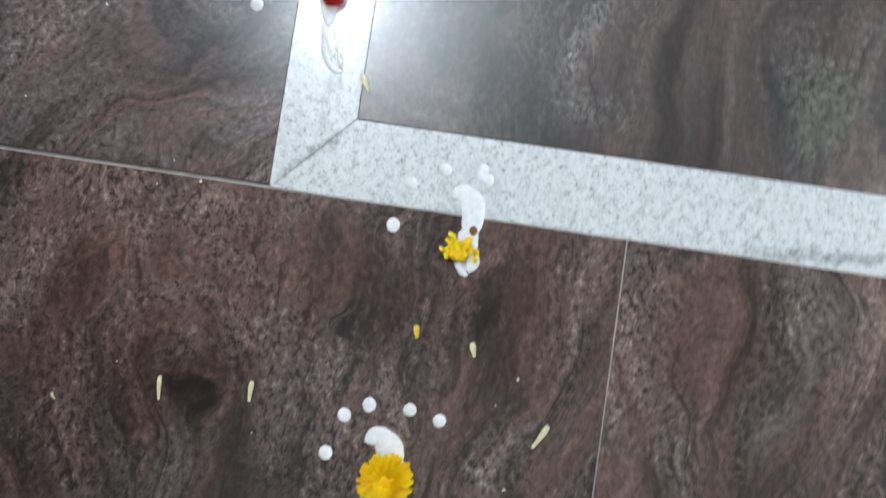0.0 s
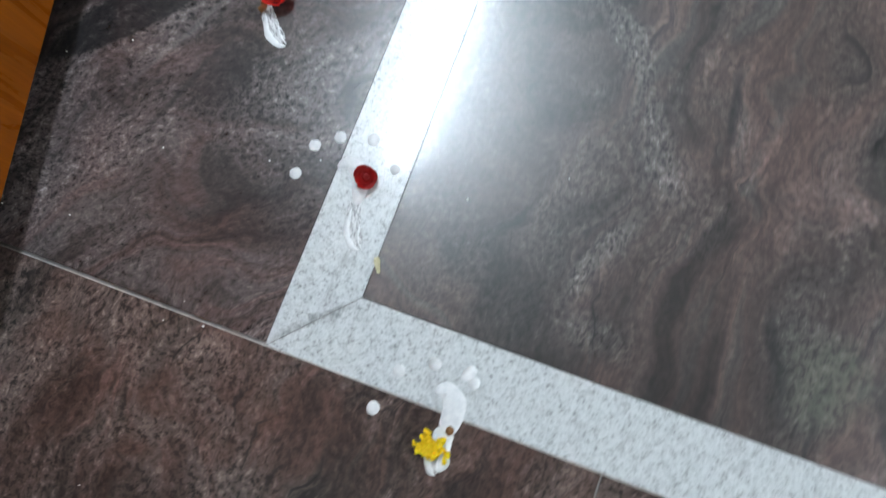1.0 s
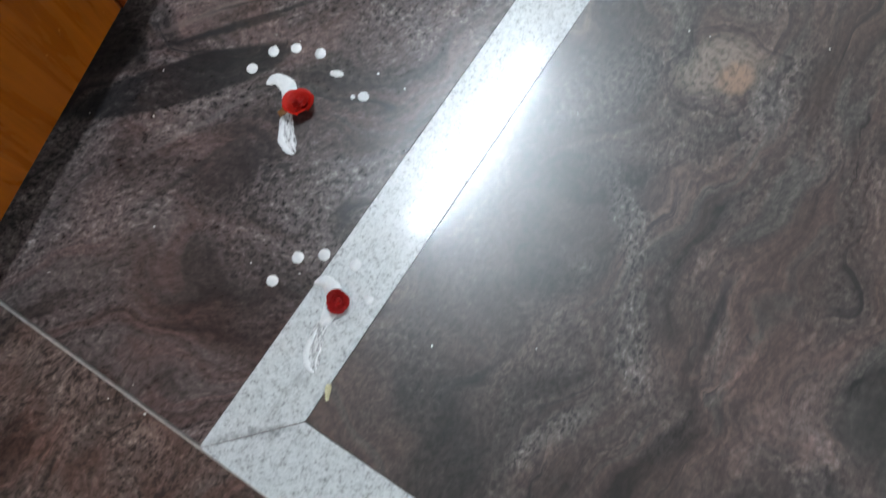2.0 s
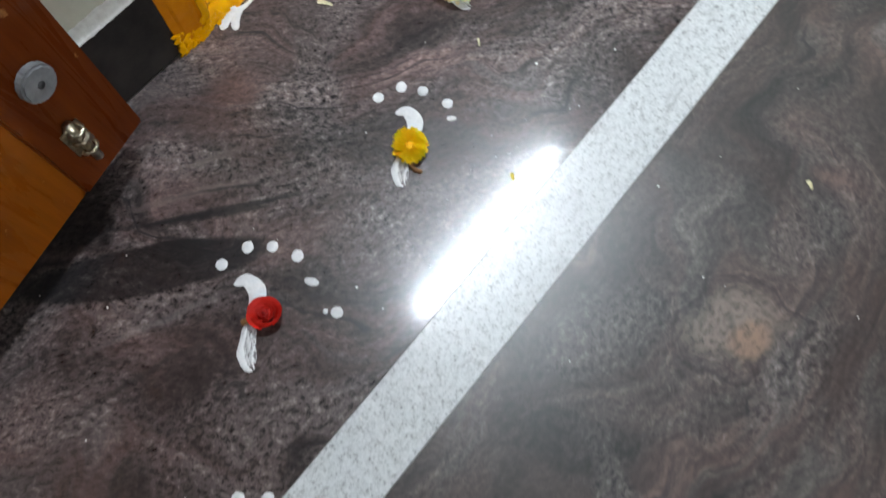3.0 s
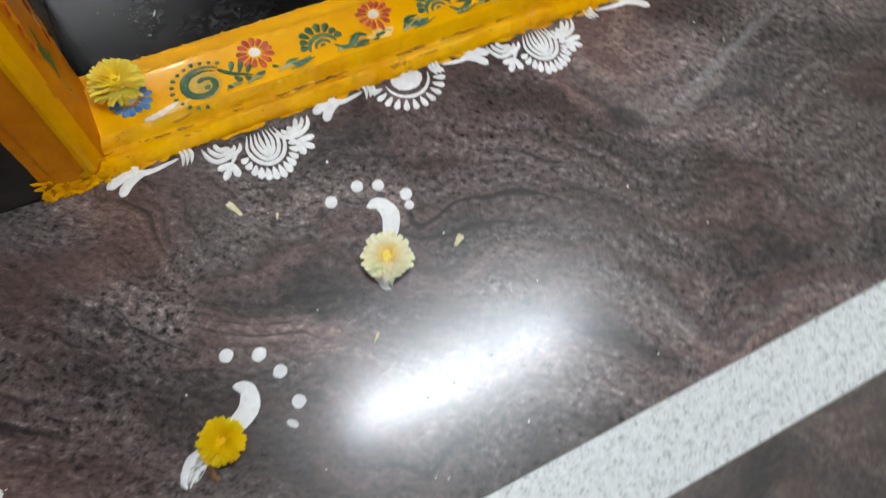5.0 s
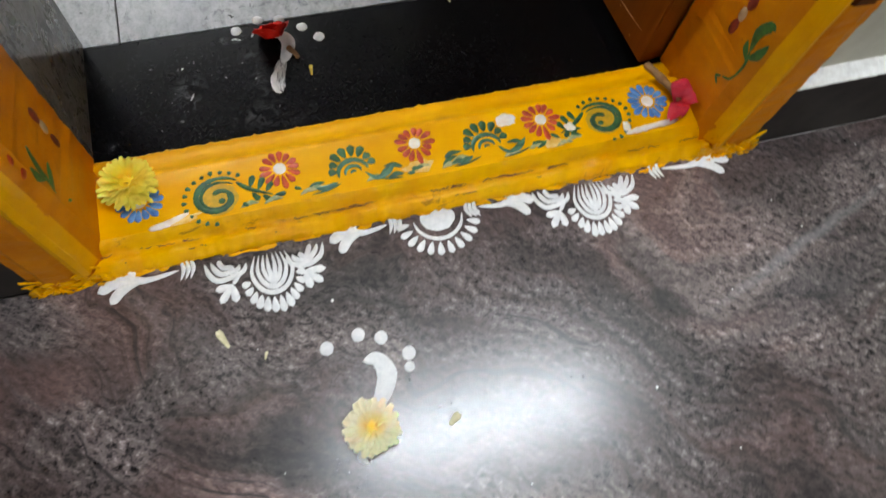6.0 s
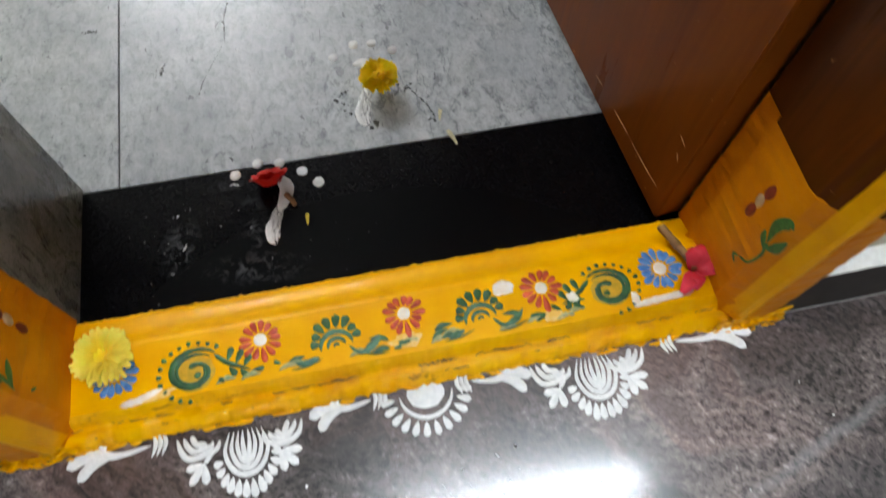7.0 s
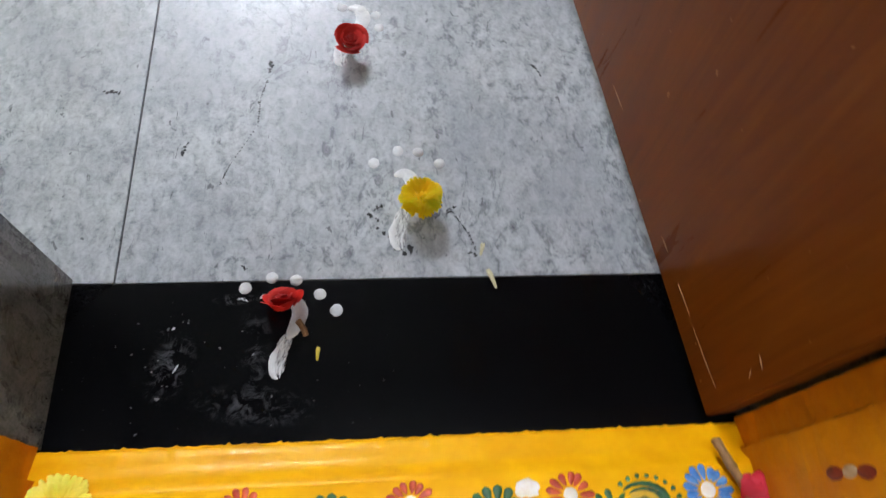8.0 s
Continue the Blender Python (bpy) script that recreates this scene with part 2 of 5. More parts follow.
def glowing(name, color, strength):
    m = bpy.data.materials.new(name)
    m.use_nodes = True
    b = m.node_tree.nodes["Principled BSDF"]
    b.inputs["Base Color"].default_value = (*color, 1)
    b.inputs["Emission Color"].default_value = (*color, 1)
    b.inputs["Emission Strength"].default_value = strength
    return m


DARK = dark_granite("plum_granite_by_the_door", 0.62, 0.26, 0.90,
    drifts=(((0.74, 0.35), (0.16, 0.045), 0.74, 0.9), ((1.75, 0.42), (0.30, 0.16), 0.2, 0.75), ((0.36, 0.28), (0.14, 0.025), -0.6, 0.8), ((0.20, 0.30), (0.10, 0.05), -0.6, 0.7), ((1.26, 0.49), (0.20, 0.05), 0.1, 0.6)),
    calms=(((0.66, 0.462), (0.06, 0.03), -0.7, 0.8), ((0.108, 0.15), (0.11, 0.07), 0.2, 0.85), ((0.51, 0.385), (0.12, 0.035), -0.6, 0.6), ((0.33, 0.20), (0.07, 0.04), -0.4, 0.7), ((0.663, 0.454), (0.10, 0.04), 0.0, 0.7)),
    sheen=0.46, haze=0.115, satin=0.30, warm=(1.08, 1.01, 1.02),
    marks=(("crisp", (0.395, 0.355), (0.165, 0.034), -0.68, 0.98, 0.98, (0.005, 0.005, 0.006)), ("crisp", (0.545, 0.322), (0.12, 0.006), -0.66, 0.5, 0.95, (0.008, 0.008, 0.009)), ("crisp", (0.500, 0.352), (0.15, 0.006), -0.72, 0.4, 0.95, (0.010, 0.010, 0.011)), ("crisp", (0.530, 0.378), (0.12, 0.008), -0.60, 0.3, 0.7, (0.20, 0.15, 0.135)), ("crisp", (0.56, 0.352), (0.09, 0.004), -0.68, 0.3, 0.85, (0.010, 0.010, 0.011)), ("crisp", (0.585, 0.400), (0.08, 0.007), -0.52, 0.3, 0.6, (0.17, 0.13, 0.115)), ("crisp", (0.355, 0.285), (0.12, 0.006), -0.45, 0.3, 0.30, (0.25, 0.23, 0.22)),
           ("crisp", (0.30, 0.245), (0.13, 0.007), -0.35, 0.3, 0.7, (0.014, 0.013, 0.013)),
           ("crisp", (1.67, 0.410), (0.19, 0.010), 0.34, 0.2, 0.50, (0.30, 0.30, 0.31)), ("crisp", (1.66, 0.350), (0.15, 0.040), 0.33, 0.5, 0.55, (0.030, 0.032, 0.037)), ("crisp", (1.448, 0.372), (0.036, 0.022), -0.7, 0.6, 0.8, (0.022, 0.021, 0.022))))
DARKEDGE = dark_granite("brown_granite_by_the_wall", 0.05, 0.12, 0.85,
    drifts=(((-0.05, 0.17), (0.035, 0.20), 0.0, 0.75), ((-0.15, 0.11), (0.022, 0.09), 0.3, 0.8), ((-0.19, 0.02), (0.07, 0.018), 0.5, 0.8), ((-0.02, 0.20), (0.03, 0.12), 0.0, 0.7)),
    calms=(((-0.117, -0.57), (0.12, 0.07), 0.0, 0.85), ((-0.10, -0.10), (0.07, 0.10), 0.0, 0.5), ((-0.14, 0.17), (0.05, 0.05), 0.0, 0.6)),
    sheen=0.40, haze=0.12, satin=0.32, warm=(1.08, 0.92, 0.84))
DARKFIELD = dark_granite("taupe_granite_of_the_field", 0.0, 0.0, 0.38,
    drifts=(((0.55, -0.32), (0.12, 0.028), 0.65, 0.75), ((0.42, -0.40), (0.10, 0.028), 0.5, 0.8), ((0.25, -0.375), (0.09, 0.026), -0.5, 0.8), ((0.15, -0.40), (0.05, 0.03), 1.2, 0.7), ((0.19, -0.66), (0.13, 0.055), 0.2, 0.8), ((0.72, -0.19), (0.15, 0.055), -0.3, 0.6), ((1.02, -0.35), (0.12, 0.05), -0.4, 0.6), ((0.84, -0.41), (0.14, 0.03), 0.0, 0.6)),
    calms=(((0.40, -0.22), (0.22, 0.07), 0.1, 0.8), ((0.50, -0.55), (0.25, 0.05), 0.1, 0.8), ((1.10, -0.16), (0.16, 0.06), 0.0, 0.7)),
    sheen=1.0, haze=0.135, satin=0.36, warm=(0.98, 0.96, 0.94),
    marks=(("rings", (0.835, -0.325), (0.085, 0.060), -0.7, 0.5, 0.85, None), ("speckled", (0.838, -0.322), (0.082, 0.050), -0.75, 0.70, 0.80, (0.27, 0.215, 0.175)), ("speckled", (0.836, -0.352), (0.042, 0.024), -0.4, 0.6, 0.65, (0.36, 0.20, 0.12)), ("crisp", (0.835, -0.322), (0.028, 0.006), 0.7, 0.4, 0.6, (0.06, 0.05, 0.045)),
           ("crisp", (0.50, -0.482), (0.080, 0.0075), 0.18, 0.4, 0.95, (0.010, 0.010, 0.011)), ("soft", (0.20, -0.62), (0.10, 0.010), 0.3, 0.4, 0.7, (0.018, 0.017, 0.017)), ("speckled", (0.19, -0.68), (0.07, 0.05), 0.2, 0.5, 0.4, (0.17, 0.18, 0.13))))
STRIP = pale_granite("pale_granite", (0.73, 0.75, 0.745), (0.29, 0.30, 0.30), (0.61, 0.63, 0.625), 0.57)
INNER = inner_granite()
BLACK = black_granite()
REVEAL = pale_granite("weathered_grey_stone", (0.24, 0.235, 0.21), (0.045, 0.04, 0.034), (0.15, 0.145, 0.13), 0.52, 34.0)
GROUT = plain("pale_grout", (0.32, 0.30, 0.28), (0.45, 0.42, 0.40), 0.9)
PALEJOINT = plain("pale_joint_filler", (0.50, 0.46, 0.42), (0.68, 0.64, 0.60), 0.8)
DARKGROUT = plain("dark_grout", (0.04, 0.04, 0.04), (0.09, 0.09, 0.09), 0.9)
SKIRT = plain("black_skirting_stone", (0.013, 0.011, 0.010), (0.034, 0.028, 0.025), 0.45, 18.0, Specular_IOR_Level=0.25)
WALLPAINT = plain("cream_wall_paint", (0.50, 0.48, 0.38), (0.57, 0.55, 0.45), 0.7, 30.0, 0.15)
LEDGE = plain("chipped_white_ledge_paint", (0.74, 0.72, 0.68), (0.90, 0.89, 0.85), 0.7, 90.0, 0.6)
DIMWALL = plain("dim_wall_paint", (0.38, 0.38, 0.35), (0.46, 0.46, 0.42), 0.8, 20.0)
INNERCEILING = plain("grey_ceiling_paint", (0.46, 0.46, 0.45), (0.52, 0.52, 0.50), 0.8, 20.0)
CEILING = plain("ceiling_paint", (0.13, 0.13, 0.128), (0.16, 0.16, 0.155), 0.8, 20.0)
LEAFWOOD = wood("varnished_orange_wood", (0.080, 0.013, 0.001), (0.115, 0.020, 0.0015), (0.155, 0.030, 0.002), lacquer=0.2)
PANELWOOD = wood("varnished_panel_wood", (0.17, 0.038, 0.001), (0.24, 0.058, 0.002), (0.30, 0.078, 0.003), lacquer=0.2)
DARKWOOD = wood("varnished_dark_wood", (0.125, 0.027, 0.002), (0.160, 0.038, 0.003), (0.195, 0.052, 0.005), 0.26)
JAMBWOOD = wood("darkened_jamb_wood", (0.060, 0.014, 0.001), (0.090, 0.021, 0.002), (0.125, 0.033, 0.003), 0.26)
YELLOW = enamel("turmeric_yellow_enamel", (0.76, 0.32, 0.001), (0.86, 0.41, 0.001), (0.50, 0.19, 0.012), 0.36, 0.3, 0.68, 0.5)
ROUGHYELLOW = enamel("worn_yellow_enamel", (0.78, 0.32, 0.001), (0.92, 0.47, 0.002), (0.34, 0.13, 0.015), 0.28, 1.0, 0.61, 0.35)
JAMBYELLOW = enamel("orange_yellow_enamel", (0.58, 0.165, 0.004), (0.70, 0.245, 0.005), (0.36, 0.11, 0.02), 0.4, 0.45, 0.66)
WHITEPAINT = plain("white_rangoli_paint", (0.74, 0.75, 0.75), (0.88, 0.88, 0.87), 0.5, 120.0, 0.4)
THINWHITE = worn_white()
REDPAINT = plain("red_paint", (0.34, 0.016, 0.004), (0.64, 0.075, 0.012), 0.45, 90.0, 0.3)
GREENPAINT = plain("green_paint", (0.004, 0.040, 0.012), (0.022, 0.115, 0.030), 0.45, 90.0, 0.3)
SPRIGPAINT = plain("leaf_green_paint", (0.010, 0.075, 0.018), (0.035, 0.17, 0.035), 0.45, 90.0, 0.3)
OLIVEPAINT = plain("thin_olive_paint", (0.42, 0.26, 0.004), (0.66, 0.33, 0.003), 0.45, 110.0, 0.3)
BLUEPAINT = plain("blue_paint", (0.030, 0.13, 0.36), (0.10, 0.27, 0.55), 0.45, 90.0, 0.3)
PINKWASH = plain("pale_smudged_paint", (0.75, 0.58, 0.42), (0.85, 0.78, 0.70), 0.5, 70.0, 0.3)
DULLWASH = plain("dull_pale_paint", (0.46, 0.26, 0.12), (0.62, 0.42, 0.26), 0.5, 90.0, 0.3)
DARKRED = plain("dark_red_paint", (0.13, 0.010, 0.006), (0.27, 0.022, 0.010), 0.5, 90.0, 0.3)
TEALGLARE = plain("pale_teal_glare", (0.16, 0.22, 0.09), (0.52, 0.42, 0.18), 0.5, 110.0, 0.3)
PALEGLARE = plain("pale_cream_glare", (0.76, 0.38, 0.02), (0.82, 0.54, 0.20), 0.5, 130.0, 0.3)
TEALPAINT = plain("teal_paint", (0.010, 0.075, 0.035), (0.06, 0.17, 0.09), 0.45, 90.0, 0.3)
BROWNGRIME = plain("brown_grime", (0.12, 0.045, 0.010), (0.26, 0.11, 0.03), 0.7, 120.0, 0.3)
BRASS = plain("worn_brass", (0.30, 0.24, 0.15), (0.62, 0.55, 0.42), 0.28, 80.0, 0.2, Metallic=1.0)
RUBBER = plain("grey_rubber", (0.15, 0.15, 0.155), (0.22, 0.22, 0.22), 0.6, 70.0)
STEM = plain("green_stem", (0.10, 0.13, 0.03), (0.22, 0.24, 0.07), 0.6)
BROWNSTEM = plain("withered_brown_stem", (0.16, 0.07, 0.02), (0.34, 0.17, 0.06), 0.7)
SCRATCH = plain("bare_scratched_wood", (0.36, 0.16, 0.06), (0.50, 0.26, 0.12), 0.5)
PALEPETAL = plain("dry_pale_petal", (0.55, 0.50, 0.28), (0.74, 0.68, 0.45), 0.6, 200.0)
DRYYELLOW = plain("dry_yellow_petal", (0.60, 0.42, 0.03), (0.74, 0.56, 0.06), 0.6, 200.0)
BLACKMARK = plain("black_mark", (0.012, 0.012, 0.013), (0.05, 0.05, 0.05), 0.7)
METAL = plain("white_lamp_metal", (0.7, 0.7, 0.7), (0.78, 0.78, 0.78), 0.4)
YELLOWPETAL = petal_paint("bright_yellow_petal", (0.97, 0.58, 0.003), (0.97, 0.63, 0.005), 0.03)
LEMONPETAL = petal_paint("lemon_petal", (0.97, 0.66, 0.02), (0.97, 0.74, 0.10), 0.035)
CREAMPETAL = petal_paint("cream_petal", (0.95, 0.64, 0.06), (0.97, 0.86, 0.61), 0.026)
MARIGOLD = petal_paint("marigold_petal", (0.97, 0.62, 0.004), (0.97, 0.68, 0.005), 0.03)
ROSEPETAL = petal_paint("red_rose_petal", (0.34, 0.006, 0.004), (0.58, 0.016, 0.008), 0.03, 0.6)
DEEPROSE = petal_paint("deep_red_rose_petal", (0.24, 0.004, 0.004), (0.40, 0.008, 0.006), 0.03, 0.6)
PINKPETAL = petal_paint("crimson_petal", (0.38, 0.008, 0.018), (0.56, 0.020, 0.040), 0.04)
TUBEHALL = glowing("hall_tube_glow", (0.74, 0.88, 1.0), TUBE_HALL)
FILLSOUTH = glowing("south_fill_glow", (0.80, 0.89, 1.0), FILL_SOUTH)
TUBEINNER = glowing("inner_tube_glow", (0.79, 0.885, 1.0), TUBE_INNER)


# ---- building helpers ----
def world_of(ob):
    m = ob.matrix_basis.copy()
    return world_of(ob.parent) @ m if ob.parent else m


def thing(name, at=(0, 0, 0), turn=0.0, label="", category="", group="", kind=""):
    ob = new(name)
    ob.location, ob.rotation_euler = at, (0, 0, turn)
    return tagged(ob, label, category, group, kind)


def link(name, bm, material, parent=None, label="", smooth=True, local=False):
    me = bpy.data.meshes.new(name)
    if parent and not local:
        bm.transform(world_of(parent).inverted())
    bmesh.ops.recalc_face_normals(bm, faces=bm.faces)
    bm.to_mesh(me)
    bm.free()
    me.materials.append(material)
    for poly in me.polygons:
        poly.use_smooth = smooth
    ob = new(name, me)
    if parent:
        ob.parent = parent
    return tagged(ob, label) if label else ob


def part(name, bm, material, parent, label="", smooth=True, local=False):
    return link(name, bm, material, parent, label, smooth, local)


def box(x0, x1, y0, y1, z0, z1, bevel=0.0, bm=None):
    bm = bm or bmesh.new()
    made = bmesh.ops.create_cube(bm, size=1.0, matrix=Matrix.Translation(((x0 + x1) / 2, (y0 + y1) / 2, (z0 + z1) / 2)) @ Matrix.Diagonal((x1 - x0, y1 - y0, z1 - z0, 1)))
    if bevel:
        edges = {e for v in made["verts"] for e in v.link_edges}
        bmesh.ops.bevel(bm, geom=list(edges), offset=bevel, segments=2, affect="EDGES")
    return bm


def prism(outline, z0, z1, steps=1, shake=0.0):
    """An upright or lying bar: outline in plan, raised from z0 to z1."""
    bm = bmesh.new()
    rings = []
    for i in range(steps + 1):
        z = z0 + (z1 - z0) * i / steps
        rings.append([bm.verts.new((x + rng.uniform(-shake, shake), y + rng.uniform(-shake, shake), z)) for x, y in outline])
    n = len(outline)
    for a, b in zip(rings, rings[1:]):
        for k in range(n):
            bm.faces.new((a[k], a[(k + 1) % n], b[(k + 1) % n], b[k]))
    bm.faces.new(rings[0])
    bm.faces.new(rings[-1])
    return bm


def smooth_line(points, n):
    """A smooth curve through the points, n samples."""
    p = [Vector((*q, 0.0)[:3]) for q in points]
    p = [2 * p[0] - p[1]] + p + [2 * p[-1] - p[-2]]
    out = []
    for i in range(n):
        u = i / (n - 1) * (len(p) - 3)
        k = min(int(u), len(p) - 4)
        t = u - k
        a, b, c, d = p[k:k + 4]
        out.append(0.5 * ((2 * b) + (c - a) * t + (2 * a - 5 * b + 4 * c - d) * t * t + (3 * b - a - 3 * c + d) * t ** 3))
    return out


def stroke(bm, points, widths, z=0.0, thick=0.0014, n=14, rough=0.0, ends=0.22):
    """A raised stroke of paint along a curve; widths are spread evenly along it, ends are round."""
    line = smooth_line(points, n)
    rows = []
    for i, c in enumerate(line):
        u = i / (n - 1)
        k = min(int(u * (len(widths) - 1)), len(widths) - 2) if len(widths) > 1 else 0
        f = u * (len(widths) - 1) - k
        w = (widths[k] * (1 - f) + widths[min(k + 1, len(widths) - 1)] * f) / 2
        tip = min(u, 1 - u) / ends
        w *= sqrt(max(0.02, 1 - (1 - min(tip, 1)) ** 2)) * (1 + rng.uniform(-rough, rough))
        ahead = (line[min(i + 1, n - 1)] - line[max(i - 1, 0)]).normalized()
        side = Vector((-ahead.y, ahead.x, 0))
        rows.append([bm.verts.new(c + side * w * s + Vector((0, 0, z + thick * h))) for s, h in ((-1, 0.0), (-0.82, 0.75), (0, 1.0), (0.82, 0.75), (1, 0.0))])
    for a, b in zip(rows, rows[1:]):
        for k in range(4):
            bm.faces.new((a[k], a[k + 1], b[k + 1], b[k]))
    for row in (rows[0], rows[-1]):
        bm.faces.new(row)
    return bm


def blob(bm, x, y, rx, ry=None, turn=0.0, z=0.0, thick=0.0016, n=18, wobble=0.05):
    """A flat raised drop of paint."""
    ry = ry or rx
    outer, inner = [], []
    for k in range(n):
        a = 2 * pi * k / n
        r = 1 + rng.uniform(-wobble, wobble)
        ux, uy = cos(a) * rx * r, sin(a) * ry * r
        vx, vy = ux * cos(turn) - uy * sin(turn), ux * sin(turn) + uy * cos(turn)
        outer.append(bm.verts.new((x + vx, y + vy, z)))
        inner.append(bm.verts.new((x + vx * 0.8, y + vy * 0.8, z + thick * 0.85)))
    top = bm.verts.new((x, y, z + thick))
    for k in range(n):
        j = (k + 1) % n
        bm.faces.new((outer[k], outer[j], inner[j], inner[k]))
        bm.faces.new((inner[k], inner[j], top))
    return bm


def teardrop(bm, x, y, angle, length, width, z=0.0, thick=0.0012):
    """A petal-shaped brush dab that starts thin at (x, y) and ends broad."""
    dx, dy = cos(angle), sin(angle)
    stroke(bm, [(x, y), (x + dx * length * 0.5, y + dy * length * 0.5), (x + dx * length, y + dy * length)], [width * 0.3, width * 0.75, width, width], z, thick, 9, 0.04, 0.3)


def rod(points, radius, sides=8, taper=1.0):
    bm = bmesh.new()
    pts = [Vector(p) for p in points]
    rings = []
    for i, c in enumerate(pts):
        d = (pts[min(i + 1, len(pts) - 1)] - pts[max(i - 1, 0)]).normalized()
        u = d.orthogonal().normalized()
        v = d.cross(u)
        r = radius * (1 + (taper - 1) * i / max(1, len(pts) - 1))
        rings.append([bm.verts.new(c + (u * cos(2 * pi * k / sides) + v * sin(2 * pi * k / sides)) * r) for k in range(sides)])
    for a, b in zip(rings, rings[1:]):
        for k in range(sides):
            bm.faces.new((a[k], a[(k + 1) % sides], b[(k + 1) % sides], b[k]))
    bm.faces.new(rings[0])
    bm.faces.new(rings[-1])
    return bm


# ---- the hall floor: dark slabs between pale bands ----
Z_IN = -0.022
floor = link("floor", box(-0.5, 3.4, -4.6, 0.60, -0.05, -0.003), GROUT)
tagged(floor, "polished dark granite floor with pale speckled granite bands", "floor", kind="structure")


def slab(name, x0, x1, y0, y1, top, material, parent, label="", depth=0.02):
    return part(name, box(x0, x1, y0, y1, top - depth, top, 0.0007), material, parent, label, smooth=False)


# ---- the wall with the doorway ----
X0, X1 = 0.765, 1.572          # inner faces of the jambs
W0, W1 = 0.678, 1.656          # outer edges of the frame
Y_SKIRT, Y_WALL, Y_BACK = 0.577, 0.598, 0.955
H_SKIRT = 0.137


def wall(name, x0, x1, y0, y1, z0, z1, material=WALLPAINT, label="cream painted plaster wall"):
    return tagged(link(name, box(x0, x1, y0, y1, z0, z1), material, smooth=False), label, "wall", kind="structure")


wall("wall_north", -0.62, W0 + 0.002, Y_WALL, Y_BACK, -0.05, 2.8)
wall("wall_north", W1 - 0.002, 3.4, Y_WALL, Y_BACK, -0.05, 2.8)
wall("wall_north", W0 + 0.002, W1 - 0.002, Y_WALL, Y_BACK, 2.13, 2.8)
# unseen hall walls and ceiling, kept dark to cut haze on the stone
wall("wall_west", -0.62, -0.5, -4.6, Y_WALL, -0.05, 2.8, DIMWALL, "unseen plaster wall, dimmed to cut reflected haze")
wall("wall_south", -0.62, 3.4, -4.72, -4.6, -0.05, 2.8, DIMWALL, "unseen plaster wall, dimmed to cut reflected haze")
wall("wall_east", 3.4, 3.52, -4.72, Y_BACK, -0.05, 2.8, DIMWALL, "unseen plaster wall, dimmed to cut reflected haze")
tagged(link("ceiling", box(-0.62, 3.52, -4.72, Y_WALL, 2.8, 2.9), CEILING, smooth=False), "unseen ceiling, darkened to cut reflected haze", "ceiling", kind="structure")

for a, b in ((-0.5, W0 + 0.003), (W1 - 0.003, 3.4)):
    base = tagged(link("baseboard", box(a, b, Y_SKIRT, Y_WALL - 0.001, -0.003, H_SKIRT, 0.0015), SKIRT, smooth=False), "black stone skirting with a chipped white painted ledge", "baseboard", kind="structure")
    bm = bmesh.new()
    n = int((b - a) / 0.008)
    rows = []
    for i in range(n + 1):
        x = a + (b - a) * i / n
        drop = H_SKIRT - rng.uniform(0.001, 0.0035) if i % 2 else H_SKIRT - rng.uniform(0.001, 0.0025)
        rows.append([bm.verts.new(p) for p in ((x, Y_SKIRT - 0.0012, drop), (x, Y_SKIRT - 0.0014, H_SKIRT + 0.001), (x, Y_SKIRT + 0.003, H_SKIRT + 0.0035 + rng.uniform(-4e-4, 4e-4)), (x, Y_WALL + 0.001, H_SKIRT + 0.008 + rng.uniform(-1e-3, 1e-3)))])
    for p, q in zip(rows, rows[1:]):
        for k in range(3):
            bm.faces.new((p[k], q[k], q[k + 1], p[k + 1]))
    part("ledge", bm, LEDGE, base, "chipped white painted ledge")

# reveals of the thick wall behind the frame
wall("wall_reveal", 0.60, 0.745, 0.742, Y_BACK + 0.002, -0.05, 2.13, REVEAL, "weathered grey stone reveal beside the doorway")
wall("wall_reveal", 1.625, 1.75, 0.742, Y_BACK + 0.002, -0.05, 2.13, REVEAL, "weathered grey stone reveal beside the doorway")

# ---- the inner room ----
inner_floor = link("floor", box(-0.6, 2.9, Y_SKIRT + 0.12, 4.2, -0.08, Z_IN - 0.003), DARKGROUT, smooth=False)
tagged(inner_floor, "grey speckled granite floor of the inner room", "floor", kind="structure")
wall("wall_inner_west", -0.72, -0.6, Y_BACK, 4.2, -0.08, 2.8, WALLPAINT, "cream painted plaster wall of the inner room")
wall("wall_inner_east", 2.9, 3.02, Y_BACK, 4.2, -0.08, 2.8, WALLPAINT, "cream painted plaster wall of the inner room")
wall("wall_inner_north", -0.72, 3.02, 4.2, 4.32, -0.08, 2.8, WALLPAINT, "cream painted plaster wall of the inner room")
# unseen ceiling, greyed so less bounce fills the flowers' shadows
tagged(link("ceiling", box(-0.72, 3.02, Y_WALL, 4.32, 2.8, 2.9), INNERCEILING, smooth=False), "unseen ceiling of the inner room, greyed to cut bounce", "ceiling", kind="structure")

# ---- the painted door frame ----
frame_thing = thing("door_frame", (1.17, 0.66, 0.0), 0.0, "yellow painted wooden door frame with flower-painted threshold", "door frame", kind="structure")


